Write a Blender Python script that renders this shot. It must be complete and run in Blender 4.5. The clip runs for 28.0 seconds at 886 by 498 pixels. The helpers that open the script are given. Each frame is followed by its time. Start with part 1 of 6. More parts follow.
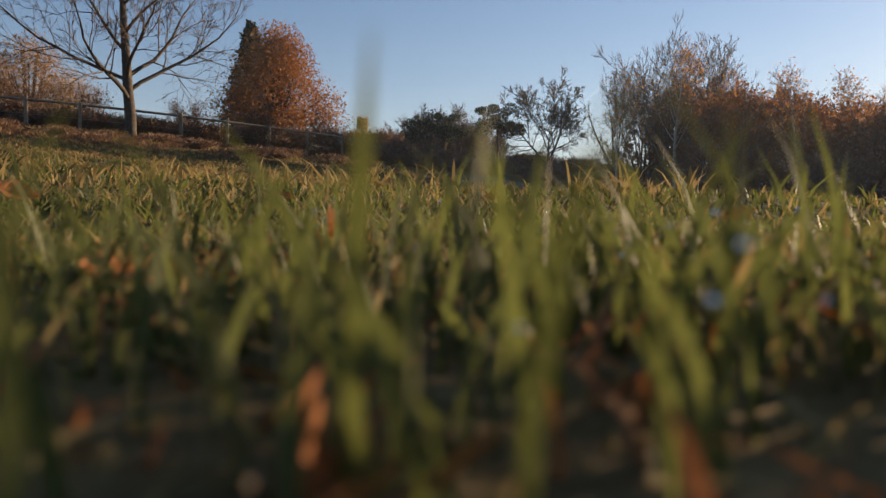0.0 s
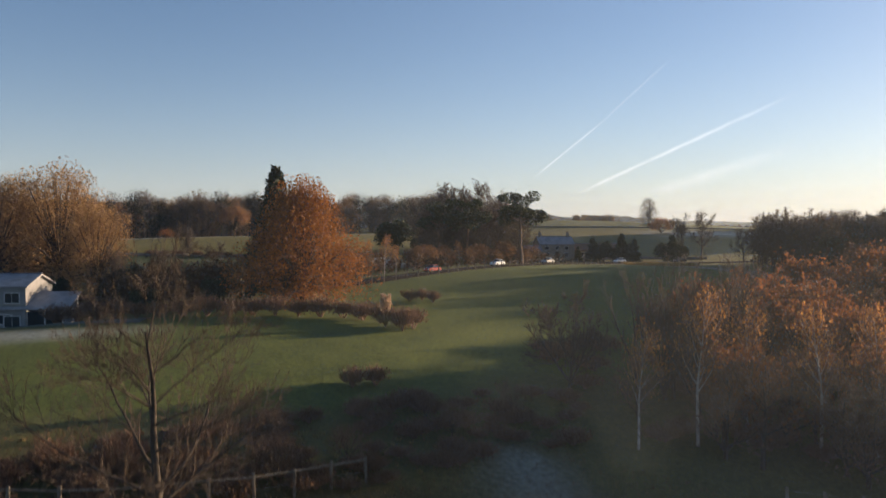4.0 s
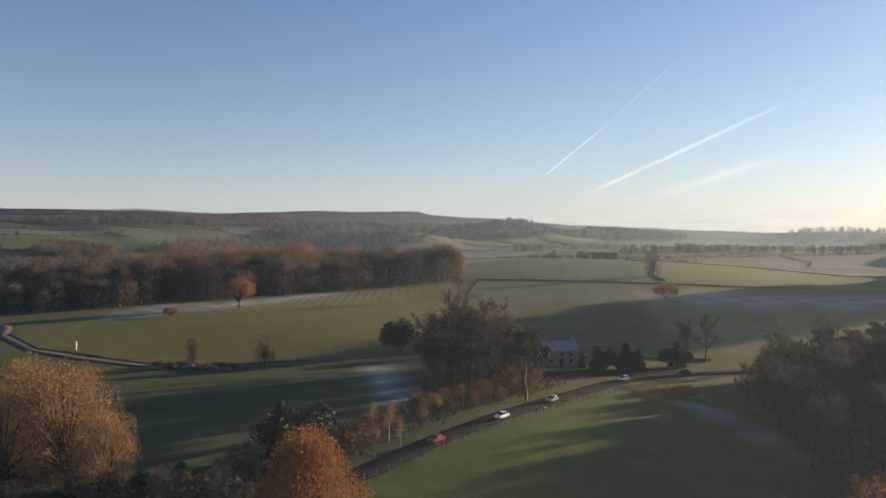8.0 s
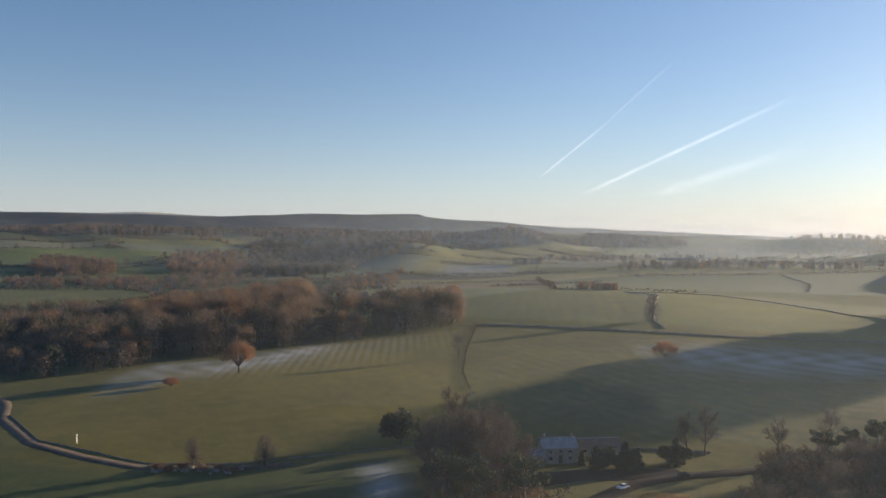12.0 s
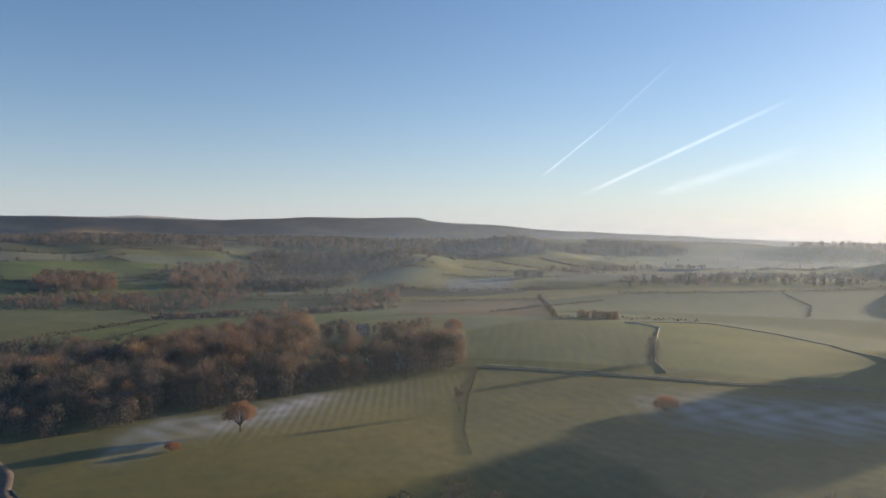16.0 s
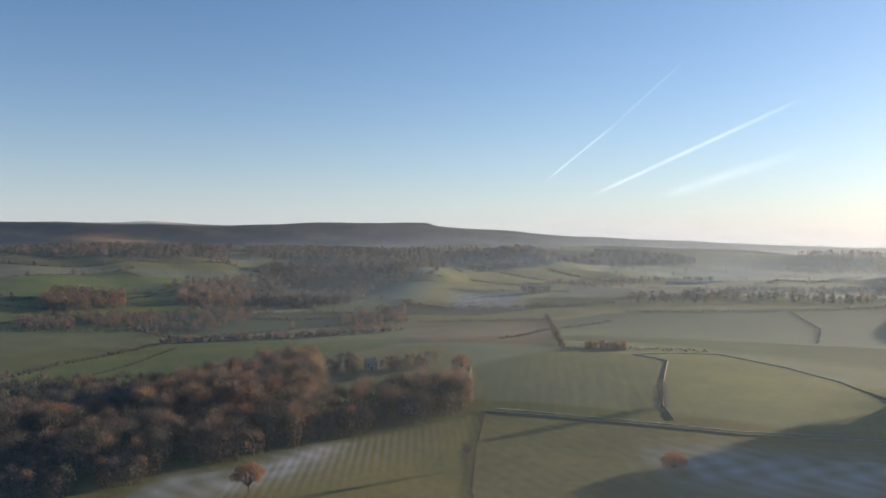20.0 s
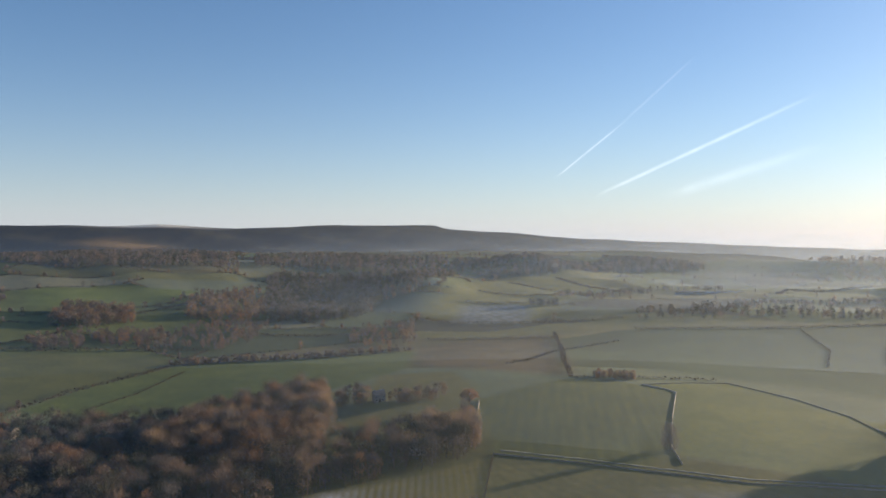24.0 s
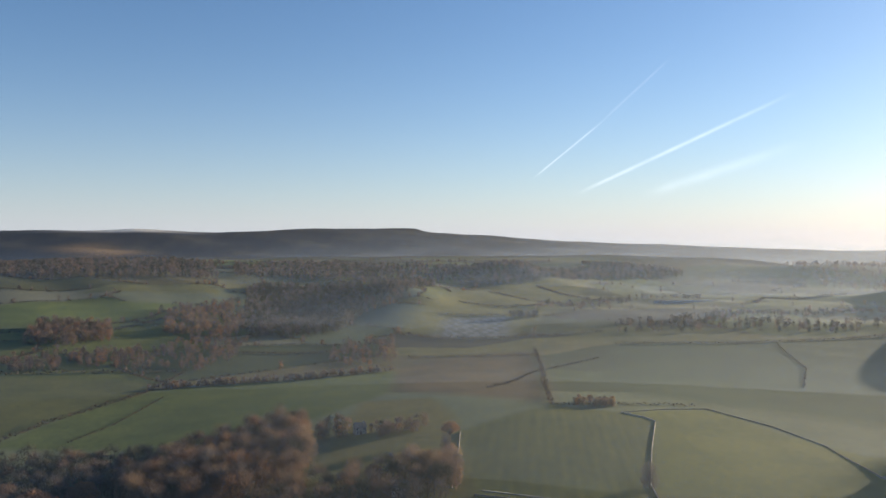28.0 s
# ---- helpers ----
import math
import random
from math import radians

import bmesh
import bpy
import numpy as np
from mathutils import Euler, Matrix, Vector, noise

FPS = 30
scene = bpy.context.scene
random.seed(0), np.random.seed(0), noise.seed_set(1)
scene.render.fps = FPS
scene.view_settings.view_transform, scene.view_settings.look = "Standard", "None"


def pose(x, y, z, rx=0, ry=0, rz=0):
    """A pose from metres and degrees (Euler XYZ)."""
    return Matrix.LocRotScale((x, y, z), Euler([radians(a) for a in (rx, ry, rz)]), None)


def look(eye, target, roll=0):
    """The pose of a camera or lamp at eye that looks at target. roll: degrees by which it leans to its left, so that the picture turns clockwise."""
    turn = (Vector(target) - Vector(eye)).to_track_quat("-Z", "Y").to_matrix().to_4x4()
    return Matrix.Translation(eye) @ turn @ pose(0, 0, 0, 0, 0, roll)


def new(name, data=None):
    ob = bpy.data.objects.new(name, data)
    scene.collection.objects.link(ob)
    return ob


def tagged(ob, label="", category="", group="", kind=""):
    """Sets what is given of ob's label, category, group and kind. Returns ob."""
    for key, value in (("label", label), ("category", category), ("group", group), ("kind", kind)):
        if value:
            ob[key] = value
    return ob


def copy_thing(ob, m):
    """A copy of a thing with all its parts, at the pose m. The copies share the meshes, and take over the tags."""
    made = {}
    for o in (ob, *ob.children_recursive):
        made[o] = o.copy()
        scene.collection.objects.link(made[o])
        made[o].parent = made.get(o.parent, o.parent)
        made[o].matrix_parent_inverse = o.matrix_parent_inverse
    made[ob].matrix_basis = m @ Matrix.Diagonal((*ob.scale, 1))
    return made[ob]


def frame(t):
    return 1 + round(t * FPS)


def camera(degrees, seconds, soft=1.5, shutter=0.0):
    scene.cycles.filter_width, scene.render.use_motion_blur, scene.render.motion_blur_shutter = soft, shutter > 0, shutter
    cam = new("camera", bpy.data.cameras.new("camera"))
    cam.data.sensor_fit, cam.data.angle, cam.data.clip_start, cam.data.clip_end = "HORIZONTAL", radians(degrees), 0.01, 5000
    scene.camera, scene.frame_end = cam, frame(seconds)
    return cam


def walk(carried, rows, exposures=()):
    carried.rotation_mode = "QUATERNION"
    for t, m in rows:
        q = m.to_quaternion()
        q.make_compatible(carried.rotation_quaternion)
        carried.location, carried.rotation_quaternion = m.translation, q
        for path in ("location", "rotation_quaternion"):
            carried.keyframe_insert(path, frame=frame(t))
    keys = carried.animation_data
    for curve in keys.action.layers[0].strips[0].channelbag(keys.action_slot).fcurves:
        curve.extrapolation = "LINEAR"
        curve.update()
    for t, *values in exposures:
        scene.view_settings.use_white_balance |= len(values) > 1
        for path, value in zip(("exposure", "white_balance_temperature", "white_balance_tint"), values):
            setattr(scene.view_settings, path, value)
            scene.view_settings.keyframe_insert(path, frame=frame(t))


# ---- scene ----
# ---- camera and its climb: seconds, height, yaw, pitch, roll ----
cam = camera(60.2, 28.0, soft=1.3, shutter=0.5)
CLIMB = [
    (0.0, 0.06, -1.74, -2.18, -0.26), (0.5, 0.06, -2.03, -2.16, -0.24), (1.0, 0.17, -2.26, -0.96, -0.18),
    (1.5, 1.04, -2.36, -0.83, 0.04), (2.0, 2.68, -2.01, -1.42, 0.1), (2.5, 4.29, -1.47, -0.42, 0.08),
    (3.0, 6.89, -1.0, -0.54, 0.07), (3.5, 10.33, -0.36, -1.24, 0.02), (4.0, 13.75, -0.02, -0.98, 0.02),
    (4.5, 17.37, -0.01, -0.73, 0.05), (6.5, 29.84, 0.01, -0.64, 0.06), (7.0, 33.01, 0.15, -0.65, 0.03),
    (7.5, 36.21, 0.28, -0.74, 0.0), (8.0, 39.42, 0.31, -0.75, 0.03), (9.0, 45.93, 0.36, -0.79, 0.01),
    (10.0, 52.31, 0.36, -0.83, 0.01), (11.0, 58.38, 0.33, -0.85, 0.02), (12.0, 64.12, 0.27, -0.85, 0.04),
    (13.0, 69.72, 0.24, -0.81, 0.0), (13.5, 72.52, 0.25, -0.82, -0.02), (15.5, 83.76, 0.31, -0.86, 0.01),
    (16.0, 86.58, 0.35, -0.86, 0.02), (17.0, 92.19, 0.42, -0.83, 0.07), (18.0, 97.8, 0.55, -0.8, 0.1),
    (19.0, 103.49, 0.73, -0.76, 0.11), (20.0, 109.22, 0.9, -0.75, 0.07), (21.0, 115.0, 1.06, -0.75, 0.07),
    (21.5, 117.91, 1.11, -0.77, 0.06), (23.5, 129.6, 1.37, -0.83, 0.14), (24.0, 132.53, 1.49, -0.84, 0.15),
    (25.0, 138.37, 1.55, -0.78, 0.17), (25.5, 141.25, 1.5, -0.75, 0.19), (26.0, 144.08, 1.32, -0.72, 0.22),
    (26.5, 146.86, 1.08, -0.72, 0.26), (27.0, 149.6, 0.67, -0.79, 0.31), (27.5, 152.3, 0.3, -0.85, 0.36),
    (28.0, 155.0, 0.0, -0.9, 0.39)]
walk(cam, [(t, pose(0, 0, z, 90 + p, r, yw)) for t, z, yw, p, r in CLIMB], exposures=((0.0, 1.22, 7350, 20), (3.0, 1.18, 7150, 20), (8.0, 1.13, 6800, 18), (19.0, 1.17, 6320, 16), (28.0, 1.17, 6120, 15)))
# a small drone camera: aperture of about 1.7 mm, focused a few metres off
cam.data.dof.use_dof = True
cam.data.dof.focus_distance = 3.6
cam.data.dof.aperture_fstop = 6.4

# ---- sky and sun ----
SUN_AZ, SUN_EL = 60.0, 9.0
world = bpy.data.worlds.new("sky")
scene.world = world
world.use_nodes = True
wn, wl = world.node_tree.nodes, world.node_tree.links
wn.clear()


def wnode(kind, **kw):
    n = wn.new(kind)
    for k, v in kw.items():
        if k == "operation":
            n.operation = v
    return n


def wmath(op, a, b=None, clamp=False):
    n = wnode("ShaderNodeMath", operation=op)
    n.use_clamp = clamp
    for i, v in enumerate((a, b)):
        if v is None:
            continue
        if isinstance(v, (int, float)):
            n.inputs[i].default_value = v
        else:
            wl.new(v, n.inputs[i])
    return n.outputs[0]


sky = wn.new("ShaderNodeTexSky")
sky.sky_type = "NISHITA"
sky.sun_disc = False
sky.sun_elevation = radians(SUN_EL)
sky.sun_rotation = radians(SUN_AZ)
sky.altitude = 200
sky.air_density = 1.0
sky.dust_density = 0.6
sky.ozone_density = 3.5
coord = wn.new("ShaderNodeTexCoord")


def wdot(v):
    n = wnode("ShaderNodeVectorMath", operation="DOT_PRODUCT")
    wl.new(coord.outputs["Generated"], n.inputs[0])
    n.inputs[1].default_value = v
    return n.outputs["Value"]


trail_noise = wn.new("ShaderNodeTexNoise")
trail_noise.inputs["Scale"].default_value = 38.0
trail_noise.inputs["Detail"].default_value = 4.0
wl.new(coord.outputs["Generated"], trail_noise.inputs["Vector"])


def contrail(a, b, width, power):
    """A contrail along the great circle from a to b, fading at both ends."""
    a, b = Vector(a).normalized(), Vector(b).normalized()
    n = a.cross(b).normalized()
    along = (b - a).normalized()
    lo, hi = a.dot(along), b.dot(along)
    d = wmath("ABSOLUTE", wdot(n))
    edge = wmath("SUBTRACT", 1.0, wmath("DIVIDE", d, width), True)
    s = wmath("DIVIDE", wmath("SUBTRACT", wdot(along), lo), hi - lo)
    ends = wmath("MULTIPLY", wmath("MULTIPLY", s, 6.0, True), wmath("MULTIPLY", wmath("SUBTRACT", 1.0, s), 3.0, True), True)
    ahead = wmath("GREATER_THAN", wdot((a + b).normalized()), 0.5)
    rough = wmath("MULTIPLY", wmath("ADD", trail_noise.outputs["Fac"], 0.1), 1.6)
    return wmath("MULTIPLY", wmath("MULTIPLY", wmath("MULTIPLY", edge, ends), wmath("MULTIPLY", ahead, power)), rough)


trails = wmath("ADD", contrail((0.118, 0.989, 0.0755), (0.213, 0.966, 0.153), 0.0015, 0.22),
               wmath("ADD", contrail((0.20, 0.968, 0.143), (0.285, 0.933, 0.222), 0.002, 0.08),
                     wmath("ADD", contrail((0.168, 0.984, 0.052), (0.42, 0.893, 0.170), 0.0033, 0.2),
                           contrail((0.25, 0.966, 0.050), (0.43, 0.9, 0.109), 0.009, 0.09))))
tint = wn.new("ShaderNodeMixRGB")
tint.blend_type = "MIX"
wl.new(trails, tint.inputs[0])
tint.inputs[2].default_value = (11, 11.3, 11.8, 1)
back = wn.new("ShaderNodeBackground")
back.inputs["Strength"].default_value = 0.078
haze = wn.new("ShaderNodeMixRGB")
sepz = wn.new("ShaderNodeSeparateXYZ")
wl.new(coord.outputs["Generated"], sepz.inputs[0])
low = wmath("POWER", 2.718, wmath("MULTIPLY", wmath("MAXIMUM", sepz.outputs["Z"], 0.0), -11.0))
wl.new(wmath("MULTIPLY", low, 0.62), haze.inputs[0])
wl.new(sky.outputs[0], haze.inputs[1])
haze.inputs[2].default_value = (4.9, 5.15, 5.5, 1)
wl.new(haze.outputs[0], tint.inputs[1])
wl.new(tint.outputs[0], back.inputs["Color"])
wout = wn.new("ShaderNodeOutputWorld")
wl.new(back.outputs[0], wout.inputs["Surface"])

sun = new("sun", bpy.data.lights.new("sun", "SUN"))
sun.data.energy = 5.0
sun.data.angle = radians(0.6)
sun.data.color = (1.0, 0.8, 0.54)
sd = Vector((math.sin(radians(SUN_AZ)) * math.cos(radians(SUN_EL)), math.cos(radians(SUN_AZ)) * math.cos(radians(SUN_EL)), math.sin(radians(SUN_EL))))
sun.matrix_world = look(sd * 100, (0, 0, 0))


# ---- materials ----
def material(name, colour, colour2=None, scale=4.0, rough=0.85, bump=0.0, bump_scale=30.0, metal=0.0, island=0.0, attribute="", through_light=0.0, spec=0.3):
    """Principled with two noise scales between two colours, optional variation from piece to piece, and fine relief."""
    m = bpy.data.materials.new(name)
    m.use_nodes = True
    nt, ln = m.node_tree.nodes, m.node_tree.links
    bs = nt["Principled BSDF"]
    bs.inputs["Roughness"].default_value = rough
    bs.inputs["Metallic"].default_value = metal
    bs.inputs["Specular IOR Level"].default_value = spec
    tc = nt.new("ShaderNodeNewGeometry")
    ns = nt.new("ShaderNodeTexNoise")
    ns.inputs["Scale"].default_value = scale
    ns.inputs["Detail"].default_value = 6.0
    ln.new(tc.outputs["Position"], ns.inputs["Vector"])
    ramp = nt.new("ShaderNodeMapRange")
    ramp.inputs["From Min"].default_value, ramp.inputs["From Max"].default_value = 0.32, 0.68
    ln.new(ns.outputs["Fac"], ramp.inputs["Value"])
    mix = nt.new("ShaderNodeMixRGB")
    mix.inputs[1].default_value = (*colour, 1)
    mix.inputs[2].default_value = (*(colour2 or [c * 0.6 for c in colour]), 1)
    fac = ramp.outputs[0]
    if island:
        add = nt.new("ShaderNodeMath")
        add.operation = "MULTIPLY_ADD"
        ln.new(tc.outputs["Random Per Island"], add.inputs[0])
        add.inputs[1].default_value = island
        sub = nt.new("ShaderNodeMath")
        sub.operation = "MULTIPLY"
        ln.new(fac, sub.inputs[0])
        sub.inputs[1].default_value = 1 - island
        ln.new(sub.outputs[0], add.inputs[2])
        fac = add.outputs[0]
    ln.new(fac, mix.inputs[0])
    ln.new(mix.outputs[0], bs.inputs["Base Color"])
    if bump:
        bn = nt.new("ShaderNodeTexNoise")
        bn.inputs["Scale"].default_value = bump_scale
        bn.inputs["Detail"].default_value = 5.0
        ln.new(tc.outputs["Position"], bn.inputs["Vector"])
        bp = nt.new("ShaderNodeBump")
        bp.inputs["Strength"].default_value = bump
        bp.inputs["Distance"].default_value = 0.6 / bump_scale
        ln.new(bn.outputs["Fac"], bp.inputs["Height"])
        ln.new(bp.outputs[0], bs.inputs["Normal"])
    if through_light:
        tl = nt.new("ShaderNodeBsdfTranslucent")
        ln.new(mix.outputs[0], tl.inputs["Color"])
        ms = nt.new("ShaderNodeMixShader")
        ms.inputs[0].default_value = through_light
        ln.new(bs.outputs[0], ms.inputs[1])
        ln.new(tl.outputs[0], ms.inputs[2])
        ln.new(ms.outputs[0], nt["Material Output"].inputs["Surface"])
    return m


M = {
    "bark": material("bark", (0.085, 0.066, 0.05), (0.04, 0.032, 0.026), 9, 0.95, 0.5, 40),
    "twig": material("twig", (0.10, 0.075, 0.055), (0.055, 0.04, 0.03), 3, 0.95),
    "red_twig": material("red_twig", (0.22, 0.135, 0.09), (0.11, 0.07, 0.048), 2, 0.95),
    "gold_twig": material("gold_twig", (0.36, 0.225, 0.11), (0.19, 0.115, 0.06), 1.0, 0.9),
    "birch_bark": material("birch_bark", (0.42, 0.37, 0.31), (0.16, 0.13, 0.11), 5, 0.8, 0.3, 25),
    "beech_leaf": material("beech_leaf", (0.36, 0.145, 0.034), (0.17, 0.068, 0.02), 0.7, 0.75, island=0.6, through_light=0.35),
    "gold_leaf": material("gold_leaf", (0.36, 0.215, 0.09), (0.19, 0.115, 0.055), 0.5, 0.85, island=0.5, through_light=0.35),
    "russet_leaf": material("russet_leaf", (0.3, 0.115, 0.04), (0.14, 0.062, 0.03), 0.5, 0.8, island=0.6, through_light=0.45),
    "amber_leaf": material("amber_leaf", (0.55, 0.27, 0.07), (0.28, 0.12, 0.04), 0.9, 0.75, island=0.6, through_light=0.5),
    "evergreen": material("evergreen", (0.032, 0.05, 0.02), (0.014, 0.024, 0.012), 1.2, 0.7, island=0.5, through_light=0.1),
    "pine_needle": material("pine_needle", (0.045, 0.062, 0.028), (0.02, 0.03, 0.016), 1.2, 0.75, island=0.5, through_light=0.1),
    "pine_bark": material("pine_bark", (0.22, 0.14, 0.09), (0.10, 0.07, 0.05), 5, 0.9, 0.4, 25),
    "wood_mix": material("wood_mix", (0.2, 0.14, 0.095), (0.1, 0.076, 0.058), 0.09, 0.95, island=0.35, through_light=0.4),
    "wood_tan": material("wood_tan", (0.29, 0.2, 0.11), (0.15, 0.105, 0.065), 0.09, 0.95, island=0.35, through_light=0.4),
    "wood_grey": material("wood_grey", (0.15, 0.125, 0.105), (0.075, 0.066, 0.058), 0.09, 0.95, island=0.35, through_light=0.35),
    "wood_rust": material("wood_rust", (0.26, 0.14, 0.068), (0.13, 0.08, 0.05), 0.09, 0.9, island=0.4, through_light=0.4),
    "wood_dark": material("wood_dark", (0.075, 0.07, 0.045), (0.035, 0.036, 0.026), 0.09, 0.95, island=0.5, through_light=0.1),
    "bramble": material("bramble", (0.2, 0.108, 0.06), (0.095, 0.058, 0.038), 1.0, 0.95, island=0.6, through_light=0.15),
    "hedge": material("hedge", (0.085, 0.06, 0.036), (0.042, 0.032, 0.02), 0.4, 0.95, island=0.5, through_light=0.1),
    "blade": material("blade", (0.115, 0.13, 0.034), (0.052, 0.065, 0.022), 1.6, 0.6, island=0.55, through_light=0.55, spec=0.35),
    "straw": material("straw", (0.32, 0.235, 0.10), (0.17, 0.12, 0.05), 2.0, 0.8, island=0.5, through_light=0.4),
    "bracken": material("bracken", (0.20, 0.11, 0.058), (0.095, 0.06, 0.035), 1.0, 0.85, island=0.5, through_light=0.35),
    "fallen_leaf": material("fallen_leaf", (0.36, 0.13, 0.035), (0.17, 0.06, 0.025), 30, 0.7, 0.3, 90, through_light=0.3),
    "dew": material("dew", (0.9, 0.9, 0.9), (0.85, 0.85, 0.85), 2, 0.06, metal=1.0),
    "fence_wood": material("fence_wood", (0.24, 0.2, 0.15), (0.12, 0.1, 0.08), 6, 0.9, 0.4, 40),
    "wire": material("wire", (0.3, 0.3, 0.3), (0.2, 0.2, 0.2), 6, 0.5, metal=1.0),
    "stone": material("stone", (0.2, 0.18, 0.15), (0.095, 0.088, 0.075), 1.3, 0.95, 0.6, 3.0),
    "pale_stone": material("pale_stone", (0.42, 0.37, 0.3), (0.22, 0.2, 0.17), 1.3, 0.95, 0.6, 3.0),
    "wall_stone": material("wall_stone", (0.33, 0.29, 0.24), (0.2, 0.175, 0.15), 1.6, 0.95, 0.5, 4.0),
    # white render darkened, so the house's shade is in the colour
    "render_white": material("render_white", (0.26, 0.26, 0.26), (0.19, 0.19, 0.19), 1.2, 0.9, 0.15, 30),
    "slate": material("slate", (0.2, 0.22, 0.26), (0.12, 0.13, 0.155), 1.4, 0.6, 0.3, 6),
    "frosted_roof": material("frosted_roof", (0.32, 0.32, 0.32), (0.2, 0.2, 0.21), 1.0, 0.8, 0.2, 6),
    "lichen_roof": material("lichen_roof", (0.19, 0.17, 0.145), (0.11, 0.1, 0.09), 0.8, 0.95, 0.3, 5),
    "rust_roof": material("rust_roof", (0.2, 0.13, 0.09), (0.12, 0.085, 0.065), 1.0, 0.9, 0.2, 4),
    "timber_dark": material("timber_dark", (0.07, 0.05, 0.04), (0.04, 0.03, 0.025), 3, 0.8),
    "frame_white": material("frame_white", (0.55, 0.55, 0.54), (0.45, 0.45, 0.44), 3, 0.5),
    "pane": material("pane", (0.02, 0.025, 0.03), (0.03, 0.035, 0.04), 1, 0.06, spec=0.8),
    "asphalt": material("asphalt", (0.034, 0.027, 0.024), (0.02, 0.017, 0.016), 0.6, 0.97, 0.2, 30, spec=0.05),
    "track": material("track", (0.11, 0.083, 0.06), (0.06, 0.047, 0.036), 0.5, 0.95, 0.3, 6),
    "frosted_track": material("frosted_track", (0.105, 0.115, 0.1), (0.07, 0.078, 0.055), 0.6, 0.95, 0.3, 6),
    "soil": material("soil", (0.13, 0.065, 0.04), (0.07, 0.042, 0.03), 0.7, 0.95, 0.4, 4),
    "pampas": material("pampas", (0.62, 0.46, 0.32), (0.42, 0.29, 0.19), 2, 0.8, island=0.5, through_light=0.4),
    "car_white": material("car_white", (0.78, 0.79, 0.8), (0.74, 0.75, 0.76), 2, 0.25, spec=0.6),
    "car_red": material("car_red", (0.30, 0.035, 0.03), (0.26, 0.03, 0.028), 2, 0.25, spec=0.6),
    "car_silver": material("car_silver", (0.42, 0.43, 0.45), (0.38, 0.39, 0.4), 2, 0.25, metal=0.5),
    "car_dark": material("car_dark", (0.025, 0.028, 0.035), (0.02, 0.02, 0.025), 2, 0.25, spec=0.6),
    "tyre": material("tyre", (0.02, 0.02, 0.02), (0.015, 0.015, 0.015), 4, 0.9),
    "water": material("water", (0.03, 0.04, 0.045), (0.02, 0.03, 0.035), 0.05, 0.04, spec=0.9),
    "lamp_glass": material("lamp_glass", (0.8, 0.8, 0.78), (0.75, 0.75, 0.72), 4, 0.1, spec=0.8),
    "lamp_red": material("lamp_red", (0.4, 0.02, 0.02), (0.35, 0.02, 0.02), 4, 0.2),
    "post_white": material("post_white", (0.75, 0.74, 0.7), (0.6, 0.58, 0.54), 4, 0.7),
}


